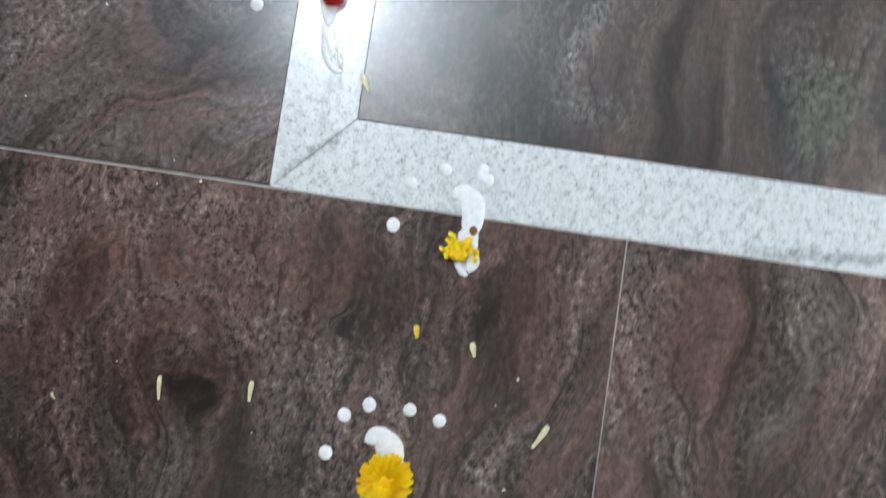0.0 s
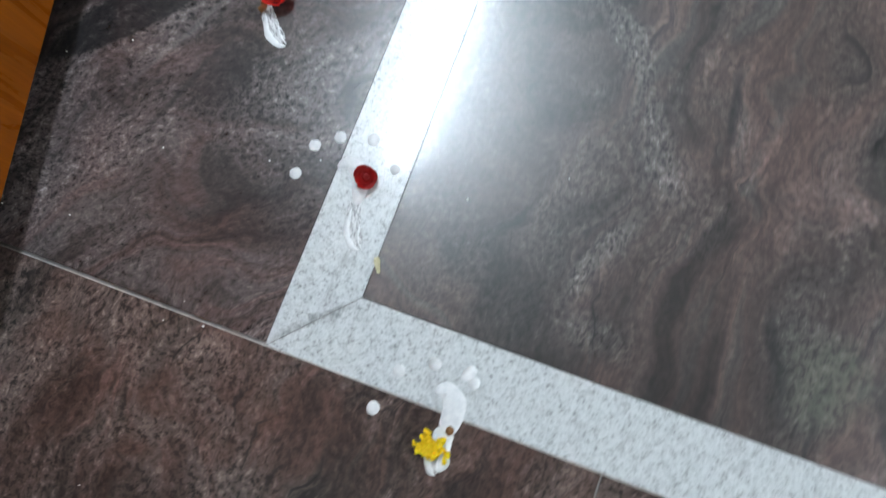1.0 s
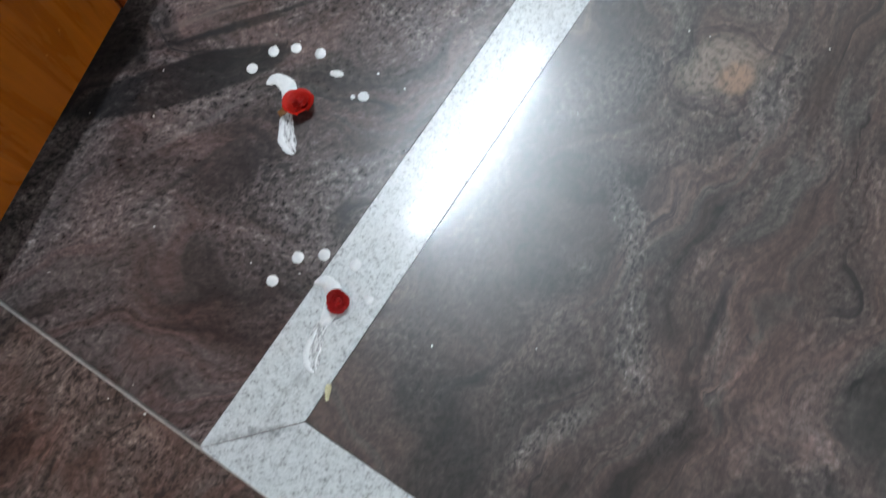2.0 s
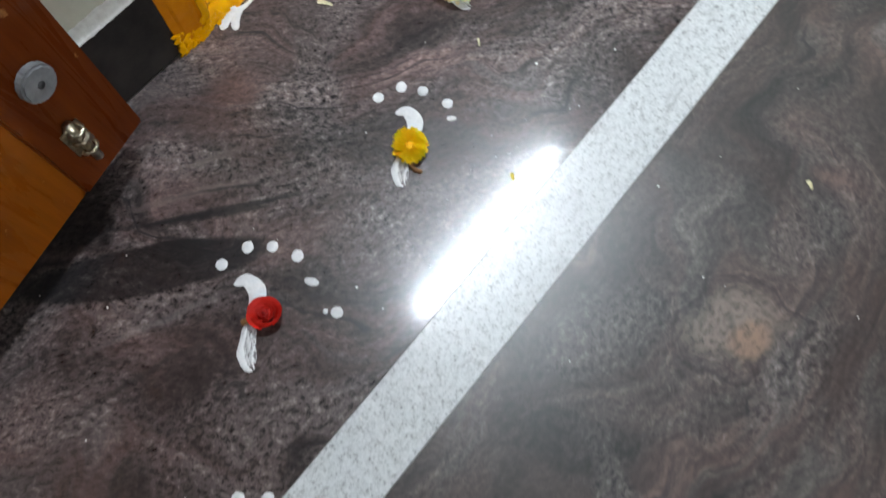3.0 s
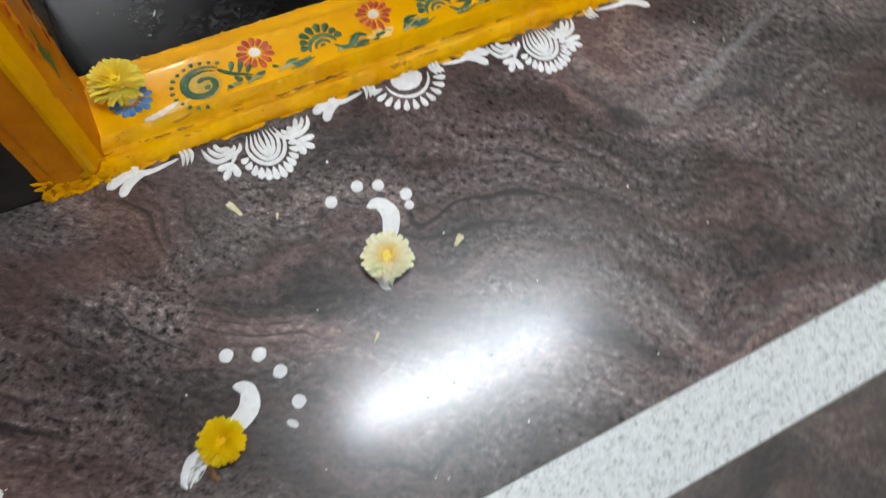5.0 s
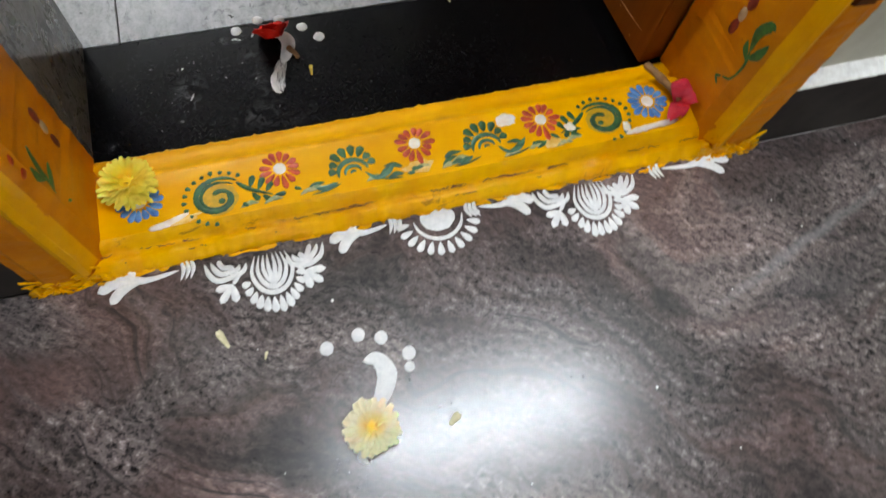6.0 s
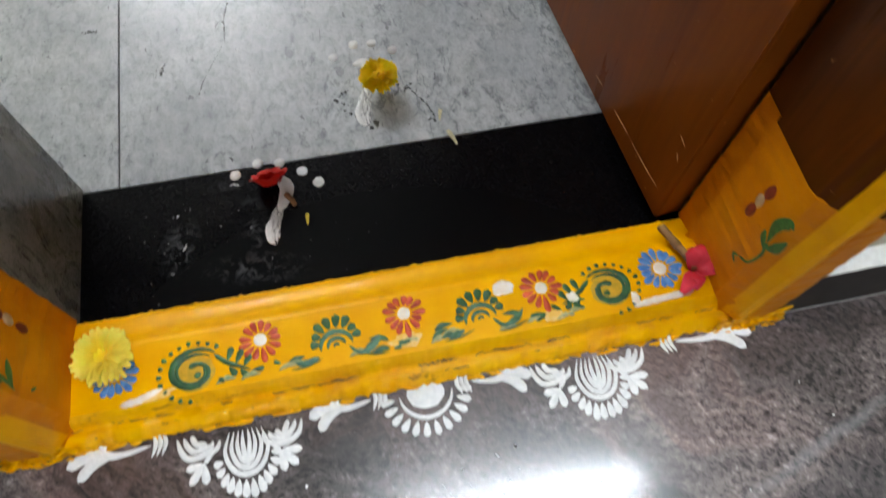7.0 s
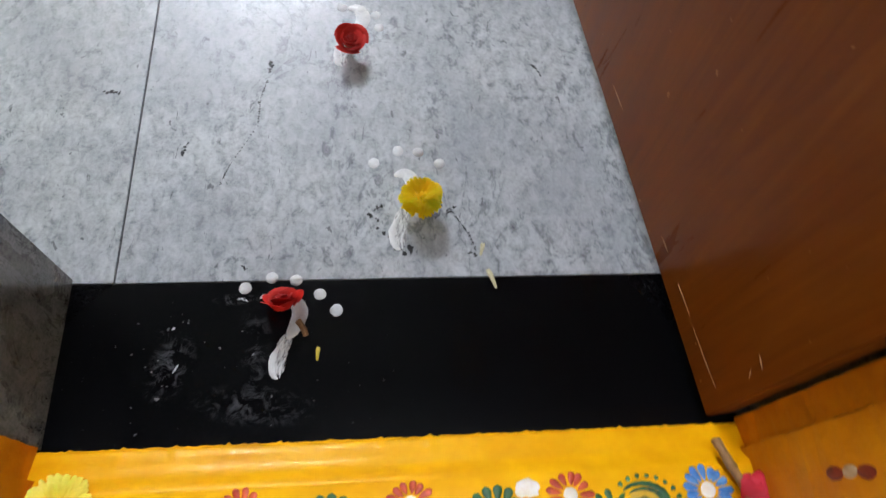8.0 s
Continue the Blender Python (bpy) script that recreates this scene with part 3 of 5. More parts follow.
def sill():
    """The threshold: worn front lip, flat painted top, hollow step down to the inside."""
    profile = [(0.5735, -0.002), (0.5725, 0.005), (0.5765, 0.0105), (0.5820, 0.0165), (0.5890, 0.0190), (0.5945, 0.0135), (0.5975, 0.0250), (0.6020, 0.0350), (0.6070, 0.0400), (0.6400, 0.0408), (0.6800, 0.0405), (0.6870, 0.0385), (0.6950, 0.0290), (0.7050, 0.0210), (0.7180, 0.0170), (0.7300, 0.0140), (0.7345, 0.0095), (0.7350, -0.0250)]
    lip, top = bmesh.new(), bmesh.new()
    n = 220
    xs = [W0 - 0.004 + (W1 - W0 + 0.008) * i / n for i in range(n + 1)]
    noise1 = [rng.uniform(-1, 1) for _ in range(n + 1)]
    for bm, ks in ((lip, range(0, 9)), (top, range(8, len(profile)))):
        rows = []
        for i, x in enumerate(xs):
            ends = max(0.0, 1 - min(x - W0, W1 - x) / 0.07)
            row = []
            for k in ks:
                y, z = profile[k]
                if k < 8:
                    y += 0.0022 * noise1[i] * (0.4 + 0.6 * (k < 4)) + rng.uniform(-0.0014, 0.0014) - 0.004 * ends * (k < 4)
                    z += (rng.uniform(-0.0018, 0.0018) + 0.0022 * sin(x * 61.0 + 2.0 * sin(x * 23.0)) * (2 <= k <= 4)) * (k > 0)
                if 14 <= k < 17:
                    y += rng.uniform(-0.0008, 0.0008) + (0.0022 if (i * 7919) % 13 == 0 else 0.0)
                row.append(bm.verts.new((x, y, z)))
            rows.append(row)
        for p, q in zip(rows, rows[1:]):
            for k in range(len(p) - 1):
                bm.faces.new((p[k], q[k], q[k + 1], p[k + 1]))
    for _ in range(80):
        x = rng.uniform(W0, W1) if rng.random() < 0.7 else rng.choice((rng.uniform(W0 - 0.006, W0 + 0.10), rng.uniform(W1 - 0.10, W1 + 0.006)))
        blob(lip, x, rng.uniform(0.569, 0.577), rng.uniform(0.005, 0.016), rng.uniform(0.002, 0.0045), rng.uniform(-0.25, 0.25), 0.0, rng.uniform(0.001, 0.003), 12, 0.4)
    s = part("sill", top, YELLOW, frame_thing)
    part("sill_lip", lip, ROUGHYELLOW, s, "worn lumpy yellow paint on the lip of the sill")
    return s


SILL = sill()
grime = random.Random(5)
bm = bmesh.new()
for _ in range(46):
    x, l = grime.uniform(W0 + 0.03, W1 - 0.06), grime.uniform(0.008, 0.030)
    y, z = grime.choice(((0.5945, 0.0192), (0.5945, 0.0192), (0.5840, 0.0150)))
    pts = [(x + l * k / 5, y + grime.uniform(-0.0022, 0.0022), z + grime.uniform(-0.0006, 0.0006)) for k in range(6)]
    made = rod(pts, grime.uniform(0.0005, 0.0012), 5, 0.5)
    joined = bpy.data.meshes.new("scratch")
    made.to_mesh(joined)
    bm.from_mesh(joined)
    bpy.data.meshes.remove(joined)
    made.free()
part("grime", bm, BROWNGRIME, SILL, "brown grime in the cracks of the lip")


def jamb(inner, outer, paint_top, rebate, slope=0.0):
    d = 1 if outer > inner else -1
    w = abs(outer - inner)

    def plan(pts):
        return [(inner + d * a * w, y) for a, y in pts]

    def sloped(bm):
        """The edge of the paint drops towards the inner side."""
        for v in bm.verts:
            if abs(v.co.z - paint_top) < 1e-5:
                v.co.z -= slope * (v.co.y - 0.58) / 0.16
        return bm
    body = [(0.0, 0.612), (0.05, 0.606), (0.06, 0.597), (0.16, 0.586), (0.20, 0.578), (0.34, 0.573), (0.40, 0.579), (0.44, 0.579), (0.50, 0.572), (0.78, 0.571), (0.84, 0.576), (0.97, 0.576), (1.0, 0.582), (1.0, 0.660), (0.60, 0.7395), (rebate, 0.7395), (rebate, 0.704), (0.0, 0.702)]
    part("jamb", sloped(prism(plan(body), paint_top, 2.13, 1)), JAMBWOOD, frame_thing, "brown varnished upper jamb", smooth=False)
    foot = [(0.0, 0.608), (0.05, 0.601), (0.12, 0.590), (0.20, 0.581), (0.34, 0.5745), (0.42, 0.5755), (0.50, 0.573), (0.78, 0.572), (0.84, 0.5745), (0.97, 0.5755)] + body[12:]
    grown = [(a - 0.004 if a < 0.5 else a + 0.004, y - 0.0006 if y < 0.62 else y) for a, y in foot]
    base = part("jamb_base", sloped(prism(plan(grown), 0.012, paint_top, 26, 0.0008)), JAMBYELLOW, frame_thing, "orange-yellow painted foot of the jamb", smooth=False)
    bead = [(0.10, 0.590), (0.17, 0.5815), (0.22, 0.5755), (0.30, 0.5715), (0.36, 0.5725), (0.36, 0.580), (0.20, 0.590)]
    part("bead", prism(plan([(a, y - 0.0018 if y < 0.58 else y) for a, y in bead]), 0.024, 1.2, 30, 0.0006), YELLOW, frame_thing, "yellow painted moulding", smooth=False)
    return base


JAMB_L = jamb(X0, W0, 0.40, 0.10)
JAMB_R = jamb(X1, W1, 0.300, 0.09, 0.045)
part("head", box(W0, W1, 0.575, 0.7395, 2.05, 2.128, 0.003), DARKWOOD, frame_thing, smooth=False)


def crust(inner, outer, base):
    """Thick crumbling paint built up round the foot of a jamb and on the stone before it."""
    bm = bmesh.new()
    lo, hi = min(inner, outer), max(inner, outer)
    out = 1 if outer > inner else -1
    for _ in range(90):
        x = rng.uniform(lo - 0.004, hi + 0.004)
        z = abs(rng.gauss(0.0, 0.014))
        y = 0.5715 - max(0.0, 0.010 - z) * rng.uniform(0.0, 1.0)
        if rng.random() < 0.22:
            x, y = outer + out * rng.uniform(-0.001, 0.003), rng.uniform(0.566, 0.590)
        r = rng.uniform(0.002, 0.0075)
        made = bmesh.ops.create_icosphere(bm, subdivisions=1, radius=1.0, matrix=Matrix.Translation((x, y, z)) @ Matrix.Rotation(rng.uniform(0, pi), 4, "Y") @ Matrix.Diagonal((r * rng.uniform(0.8, 2.0), 0.0016, r * rng.uniform(0.4, 0.9), 1)))
        for v in made["verts"]:
            v.co += Vector((rng.uniform(-1, 1), rng.uniform(-0.3, 0.3), rng.uniform(-1, 1))) * r * 0.35
            v.co.z = max(v.co.z, 0.0002)
    part("crust", bm, ROUGHYELLOW, base, "crumbling crust of old yellow paint", smooth=False)


crust(X0, W0, JAMB_L)
crust(X1, W1, JAMB_R)

# paintings on the sill
Z_SILL = 0.0411


def painted_flower(x, y, r, paint, petals=14, lo=0.0, hi=2 * pi, long=1.0):
    bm = bmesh.new()
    for k in range(petals):
        a = lo + (hi - lo) * k / petals + rng.uniform(-0.06, 0.06)
        far = r * rng.uniform(0.86, 1.05) * (long if abs(a - 1.5 * pi) < 0.2 else 1.0)
        teardrop(bm, x + cos(a) * r * 0.36, y + sin(a) * r * 0.36, a, far - r * 0.36, r * 0.30, Z_SILL, 0.0007)
    f = part("painted_flower", bm, paint, frame_thing)
    c = bmesh.new()
    blob(c, x, y, r * 0.30, z=Z_SILL, thick=0.0010)
    part("flower_centre", c, PINKWASH, f)
    return f


for fx in (0.991, 1.171, 1.351):
    tagged(painted_flower(fx, 0.658, 0.0275, REDPAINT, 13, long=1.25), "red painted daisy with a pale centre")
tagged(painted_flower(0.815, 0.648, 0.030, BLUEPAINT, 15), "blue painted daisy with a pale centre")
tagged(painted_flower(1.512, 0.655, 0.030, BLUEPAINT, 15), "blue painted daisy with a pale centre")


def painted_paisley(x, y, r, d):
    """A green curl of close nested arcs on an olive wash, with a fringe of ticks and a leafy tail; d mirrors it."""
    bm = bmesh.new()
    blob(bm, x - d * r * 0.05, y - r * 0.04, r * 0.80, r * 0.70, 0.0, Z_SILL - 0.0003, 0.0004, 20, 0.06)
    base = part("painted_paisley", bm, OLIVEPAINT, frame_thing, "green painted paisley of nested arcs with a dotted fringe")
    arcs = bmesh.new()
    for off, thick, last in ((1.0, 0.19, 8.6), (0.78, 0.11, 6.6)):
        pts = [(x + d * cos(a) * r * off * (1.06 - 0.098 * a) * 1.12, y + sin(a) * r * off * (1.06 - 0.098 * a) * 0.94) for a in [0.75 + (last - 0.75) * i / 24 for i in range(25)]]
        stroke(arcs, pts, [r * thick * 0.5, r * thick * 1.3, r * thick * 1.2, r * thick, r * thick, r * thick * 1.2], Z_SILL, 0.0007, 84, 0.12, 0.04)
    blob(arcs, x + d * r * 0.12, y - r * 0.16, r * 0.15, r * 0.13, 0.3, Z_SILL, 0.0008, 10)
    part("arc", arcs, GREENPAINT, base)
    fringe = bmesh.new()
    for k in range(14):
        a = 0.85 + 0.285 * k
        teardrop(fringe, x + d * cos(a) * r * 1.20, y + sin(a) * r * 1.02, atan2(sin(a), d * cos(a)), r * rng.uniform(0.16, 0.24), r * 0.19, Z_SILL, 0.0007)
    part("fringe", fringe, GREENPAINT, base)
    tail = bmesh.new()
    stroke(tail, [(x + d * r * 0.75, y + r * 0.55), (x + d * r * 1.25, y + r * 0.12), (x + d * r * 2.1, y - r * 0.30)], [r * 0.16, r * 0.20, r * 0.06], Z_SILL, 0.0007, 14, 0.08)
    for u, v, a, l in ((1.25, 0.20, 1.2, 0.55), (1.55, 0.02, 1.1, 0.62), (1.85, -0.12, 1.0, 0.50), (1.30, -0.05, -1.0, 0.45), (1.70, -0.22, -0.9, 0.40)):
        teardrop(tail, x + d * r * u, y + r * v, a if d > 0 else pi - a, r * l, r * 0.26, Z_SILL, 0.0007)
    part("tail", tail, GREENPAINT, base)


painted_paisley(0.910, 0.633, 0.032, 1)
painted_paisley(1.437, 0.640, 0.031, -1)


def painted_fan(x, y, r):
    """A green crest of dabs over nested arcs."""
    bm = bmesh.new()
    for k in range(8):
        a = pi - 0.05 - k * 0.40
        teardrop(bm, x + cos(a) * r * 0.70, y - r * 0.12 + sin(a) * r * 0.66, a, r * (0.60 if 1 < k < 6 else 0.42), r * 0.37, Z_SILL, 0.0008)
    f = part("painted_fan", bm, GREENPAINT, frame_thing, "green painted fan over nested arcs")
    arcs = bmesh.new()
    for q, w in ((0.66, 0.26), (0.36, 0.20), (0.10, 0.14)):
        stroke(arcs, [(x + cos(a) * r * q * 1.05, y - r * 0.28 + sin(a) * r * q) for a in [pi + 0.2 - 0.36 * i for i in range(10)]], [r * w * 0.6, r * w, r * w * 0.6], Z_SILL, 0.0007, 22, 0.06)
    stroke(arcs, [(x + r * 0.5, y - r * 0.35), (x + r * 0.95, y - r * 0.75), (x + r * 1.5, y - r * 0.55), (x + r * 1.9, y - r * 0.15)], [r * 0.12, r * 0.2, r * 0.34, r * 0.1], Z_SILL + 0.0003, 0.0007, 18, 0.1)
    stroke(arcs, [(x - r * 0.8, y - r * 0.62), (x - r * 1.3, y - r * 0.78), (x - r * 1.8, y - r * 0.72)], [r * 0.16, r * 0.34, r * 0.14], Z_SILL + 0.0003, 0.0007, 14, 0.15)
    part("arc", arcs, TEALPAINT, f)


painted_fan(1.083, 0.640, 0.029)
painted_fan(1.266, 0.640, 0.029)

bm = bmesh.new()
for x, y, a in ((1.020, 0.618, 0.35), (1.147, 0.627, 2.9), (1.147, 0.617, 3.3), (1.205, 0.628, 0.2), (1.200, 0.616, 0.5), (1.318, 0.627, 2.9), (1.378, 0.630, 0.1), (1.325, 0.618, 0.2)):
    stroke(bm, [(x, y), (x + cos(a) * 0.011, y + sin(a) * 0.011 + 0.003), (x + cos(a) * 0.025, y + sin(a) * 0.025)], [0.004, 0.008, 0.002], Z_SILL, 0.0007, 10)
for x, d in ((1.045, 1), (1.235, 1), (1.305, 1), (1.125, -1)):
    stroke(bm, [(x - 0.02 * d, 0.612), (x, 0.614), (x + 0.02 * d, 0.620)], [0.0015, 0.003, 0.001], Z_SILL, 0.0006, 10)
part("painted_vine", bm, GREENPAINT, frame_thing, "small green painted leaves and tendrils")
dabs = random.Random(31)
for x0, x1 in ((0.945, 1.055), (1.105, 1.245), (1.290, 1.400)):
    leaves, glare = bmesh.new(), bmesh.new()
    for k in range(5):
        x = x0 + (x1 - x0) * (k + dabs.random()) / 5
        teardrop(leaves, x, dabs.uniform(0.612, 0.626), dabs.choice((0.3, 2.8)) + dabs.uniform(-0.4, 0.4), dabs.uniform(0.008, 0.017), dabs.uniform(0.004, 0.007), Z_SILL + 0.0004, 0.0007)
    # pale strokes put the gloss glare between the daisies into colour
    for k in range(4):
        x = x0 + (x1 - x0) * (k + dabs.random()) / 4
        y = dabs.uniform(0.613, 0.624)
        stroke(glare, [(x - 0.012, y - 0.002), (x, y + 0.003), (x + 0.012, y + 0.001)], [0.003, 0.007, 0.003], Z_SILL + 0.0002, 0.0006, 12, 0.3)
    part("painted_leaves", leaves, GREENPAINT, frame_thing, "small teal painted leaves")
    part("painted_tendril", glare, TEALGLARE, frame_thing, "pale teal strokes painted as glare between the leaves")
# cream smudges that stand for lamp glare on the glossy sill
bm = bmesh.new()
blob(bm, 1.168, 0.622, 0.022, 0.009, 0.1, Z_SILL, 0.0006, 16, 0.3)
blob(bm, 1.355, 0.620, 0.018, 0.007, -0.1, Z_SILL, 0.0006, 16, 0.3)
blob(bm, 0.862, 0.612, 0.024, 0.006, 0.2, Z_SILL, 0.0006, 16, 0.3)
part("paint_wash", bm, PALEGLARE, frame_thing, "cream smudges painted as glare on the glossy sill")
bm = bmesh.new()
stroke(bm, [(0.822, 0.608), (0.845, 0.611), (0.872, 0.620)], [0.008, 0.010, 0.006], Z_SILL, 0.0008, 14, 0.15)
stroke(bm, [(1.462, 0.611), (1.490, 0.614), (1.545, 0.617)], [0.006, 0.009, 0.008], Z_SILL, 0.0008, 16, 0.2)
blob(bm, 1.302, 0.667, 0.014, 0.010, z=Z_SILL, wobble=0.2)
blob(bm, 1.388, 0.638, 0.008, 0.008, z=Z_SILL, wobble=0.2)
blob(bm, 1.468, 0.622, 0.006, 0.009, z=Z_SILL, wobble=0.2)
part("paint_smudge", bm, PINKWASH, frame_thing, "pale pinkish smudges of paint")


# red dots and green sprigs on the inner faces of the jambs
def on_face(bm, x, d):
    """Lays flat painting, drawn in (y, z), on an upright face at x that looks along d."""
    bm.transform(Matrix.Translation((x, 0, 0)) @ Matrix(((0, 0, d, 0), (1, 0, 0, 0), (0, 1, 0, 0), (0, 0, 0, 1))))
    return bm


def jamb_art(x, d, dots, pale, sprigs):
    for y, z in dots:
        part("painted_dot", on_face(blob(bmesh.new(), y, z, 0.0065, 0.013, 0.1, thick=0.0008), x, d), DARKRED, frame_thing, "red painted dot")
    part("painted_dot", on_face(blob(bmesh.new(), *pale, 0.006, 0.011, thick=0.0008), x, d), DULLWASH, frame_thing, "pale painted dot")
    bm = bmesh.new()
    for pts, widths in sprigs:
        stroke(bm, pts, widths, 0, 0.0008, 16)
    part("painted_sprig", on_face(bm, x, d), SPRIGPAINT, frame_thing, "green painted sprig")


jamb_art(X0 + 0.0006, 1, [(0.682, 0.200), (0.681, 0.152)], (0.682, 0.178), [
    ([(0.612, 0.158), (0.618, 0.175), (0.622, 0.200), (0.632, 0.222)], [0.003, 0.005, 0.010, 0.005]),
    ([(0.613, 0.162), (0.628, 0.170), (0.640, 0.176)], [0.004, 0.013, 0.004]),
    ([(0.616, 0.180), (0.610, 0.200), (0.612, 0.215)], [0.003, 0.012, 0.004]),
    ([(0.618, 0.128), (0.624, 0.118)], [0.003, 0.005, 0.002])])
jamb_art(X1 - 0.0006, -1, [(0.654, 0.186), (0.650, 0.231)], (0.653, 0.208), [
    ([(0.622, 0.128), (0.609, 0.140), (0.605, 0.170), (0.611, 0.192)], [0.004, 0.003, 0.004, 0.005]),
    ([(0.611, 0.190), (0.617, 0.216), (0.608, 0.238), (0.600, 0.240)], [0.006, 0.014, 0.013, 0.004]),
    ([(0.607, 0.182), (0.598, 0.200), (0.594, 0.222)], [0.005, 0.013, 0.004]),
    ([(0.608, 0.178), (0.618, 0.186), (0.623, 0.197)], [0.004, 0.011, 0.004]),
    ([(0.624, 0.126), (0.630, 0.118), (0.622, 0.112)], [0.003, 0.005, 0.003])])
for y, z, a in ((0.600, 0.268, 1.2), (0.597, 0.244, 0.6), (0.594, 0.226, -0.4)):
    bm = stroke(bmesh.new(), [(y, z), (y + cos(a) * 0.016, z + sin(a) * 0.016)], [0.006, 0.012, 0.004], 0, 0.0008, 8)
    part("painted_dab", on_face(bm, X0 - 0.0015, 1), REDPAINT, frame_thing, "red painted dab")

# ---- door leaves ----
door = thing("door_1", (1.547, 0.744, 0.0), radians(6.0), "open brown varnished wooden door leaf", "door", kind="structure")
leafbm = box(0.0, 0.040, 0.0, 0.86, 0.004, 2.03, 0.002)
part("door_leaf", leafbm, DARKWOOD, door, smooth=False, local=True)
for pts in ([(0.025, 0.050), (0.060, 0.046), (0.105, 0.044)], [(0.120, 0.045), (0.165, 0.042)], [(0.21, 0.043), (0.235, 0.041)], [(0.44, 0.048), (0.49, 0.044)], [(0.020, 0.155), (0.036, 0.160)], [(0.018, 0.125), (0.026, 0.135)]):
    scratch = bmesh.new()
    stroke(scratch, pts, [0.001, 0.0028, 0.001], 0.0, 0.0004, 10, 0.3)
    scratch.transform(Matrix(((0, 0, -1, 0.0), (1, 0, 0, 0), (0, 1, 0, 0), (0, 0, 0, 1))))
    part("scratch", scratch, SCRATCH, door, "pale scratch in the varnish", local=True)

# the second leaf, open in front of the wall
LEAF = thing("door_2", (0.547, 0.482, 0.0), radians(180 + 12.6), "glossy orange-brown wooden door leaf standing ajar by the wall", "door", kind="structure")


def leaf_box(u0, u1, d0, d1, z0, z1, bevel=0.002):
    return box(u0, u1, -d1, -d0, z0, z1, bevel)


part("stile", leaf_box(0.0, 0.125, 0.0, 0.036, 0.064, 2.03, 0.003), LEAFWOOD, LEAF, smooth=False, local=True)
part("stile", leaf_box(0.90, 1.02, 0.0, 0.036, 0.064, 2.03, 0.003), LEAFWOOD, LEAF, smooth=False, local=True)
part("panel", leaf_box(0.1252, 0.8998, 0.0015, 0.030, 0.066, 2.02, 0.002), PANELWOOD, LEAF, "lighter orange varnished panel", smooth=False, local=True)


def bolt():
    """Brass tower bolt near the foot of the stile: bracket plate, two keeps and the bar with its ring."""
    b = thing("door_bolt", (0, 0, 0), 0.0, "worn brass bolt fixed to the wooden leaf", "bolt")
    b.matrix_basis = world_of(LEAF) @ Matrix.Translation((0.080, 0.0, 0.036))
    part("plate", box(-0.016, 0.016, 0.0005, 0.003, 0.088, 0.135, 0.0008), BRASS, b, smooth=False, local=True)
    part("bar", rod([(0, 0.009, 0.070), (0, 0.009, 0.148)], 0.0062, 12), BRASS, b, local=True)
    for z in (0.094, 0.118):
        ring = rod([(0.0105 * cos(a), 0.009 + 0.009 * sin(a), z) for a in [pi * k / 8 - 0.25 for k in range(10)]], 0.003, 6)
        part("keep", ring, BRASS, b, local=True)
    part("knob", rod([(0.010 * cos(a), 0.016 + 0.011 * sin(a), 0.142) for a in [2 * pi * k / 14 for k in range(14)]], 0.0028, 6), BRASS, b, local=True)
    return b


bolt()
stop = thing("door_stop", (0, 0, 0), 0.0, "round grey rubber buffer fixed to the wooden leaf", "door stop")
stop.matrix_basis = world_of(LEAF) @ Matrix.Translation((0.068, 0.0, 0.2560))
disc = prism([(0.024 * cos(a), 0.024 * sin(a)) for a in [pi / 12 + pi / 6 * k for k in range(12)]], 0.0, 0.014)
bmesh.ops.bevel(disc, geom=list(disc.edges), offset=0.003, segments=2, affect="EDGES")
disc.transform(Matrix.Rotation(radians(-90), 4, "X"))
part("buffer", disc, RUBBER, stop, smooth=False, local=True)
# black disc drawn for the shade inside the buffer's hole
hole = rod([(0, 0.0132, 0), (0, 0.0143, 0)], 0.005, 14)
part("screw", hole, BLACKMARK, stop, local=True)

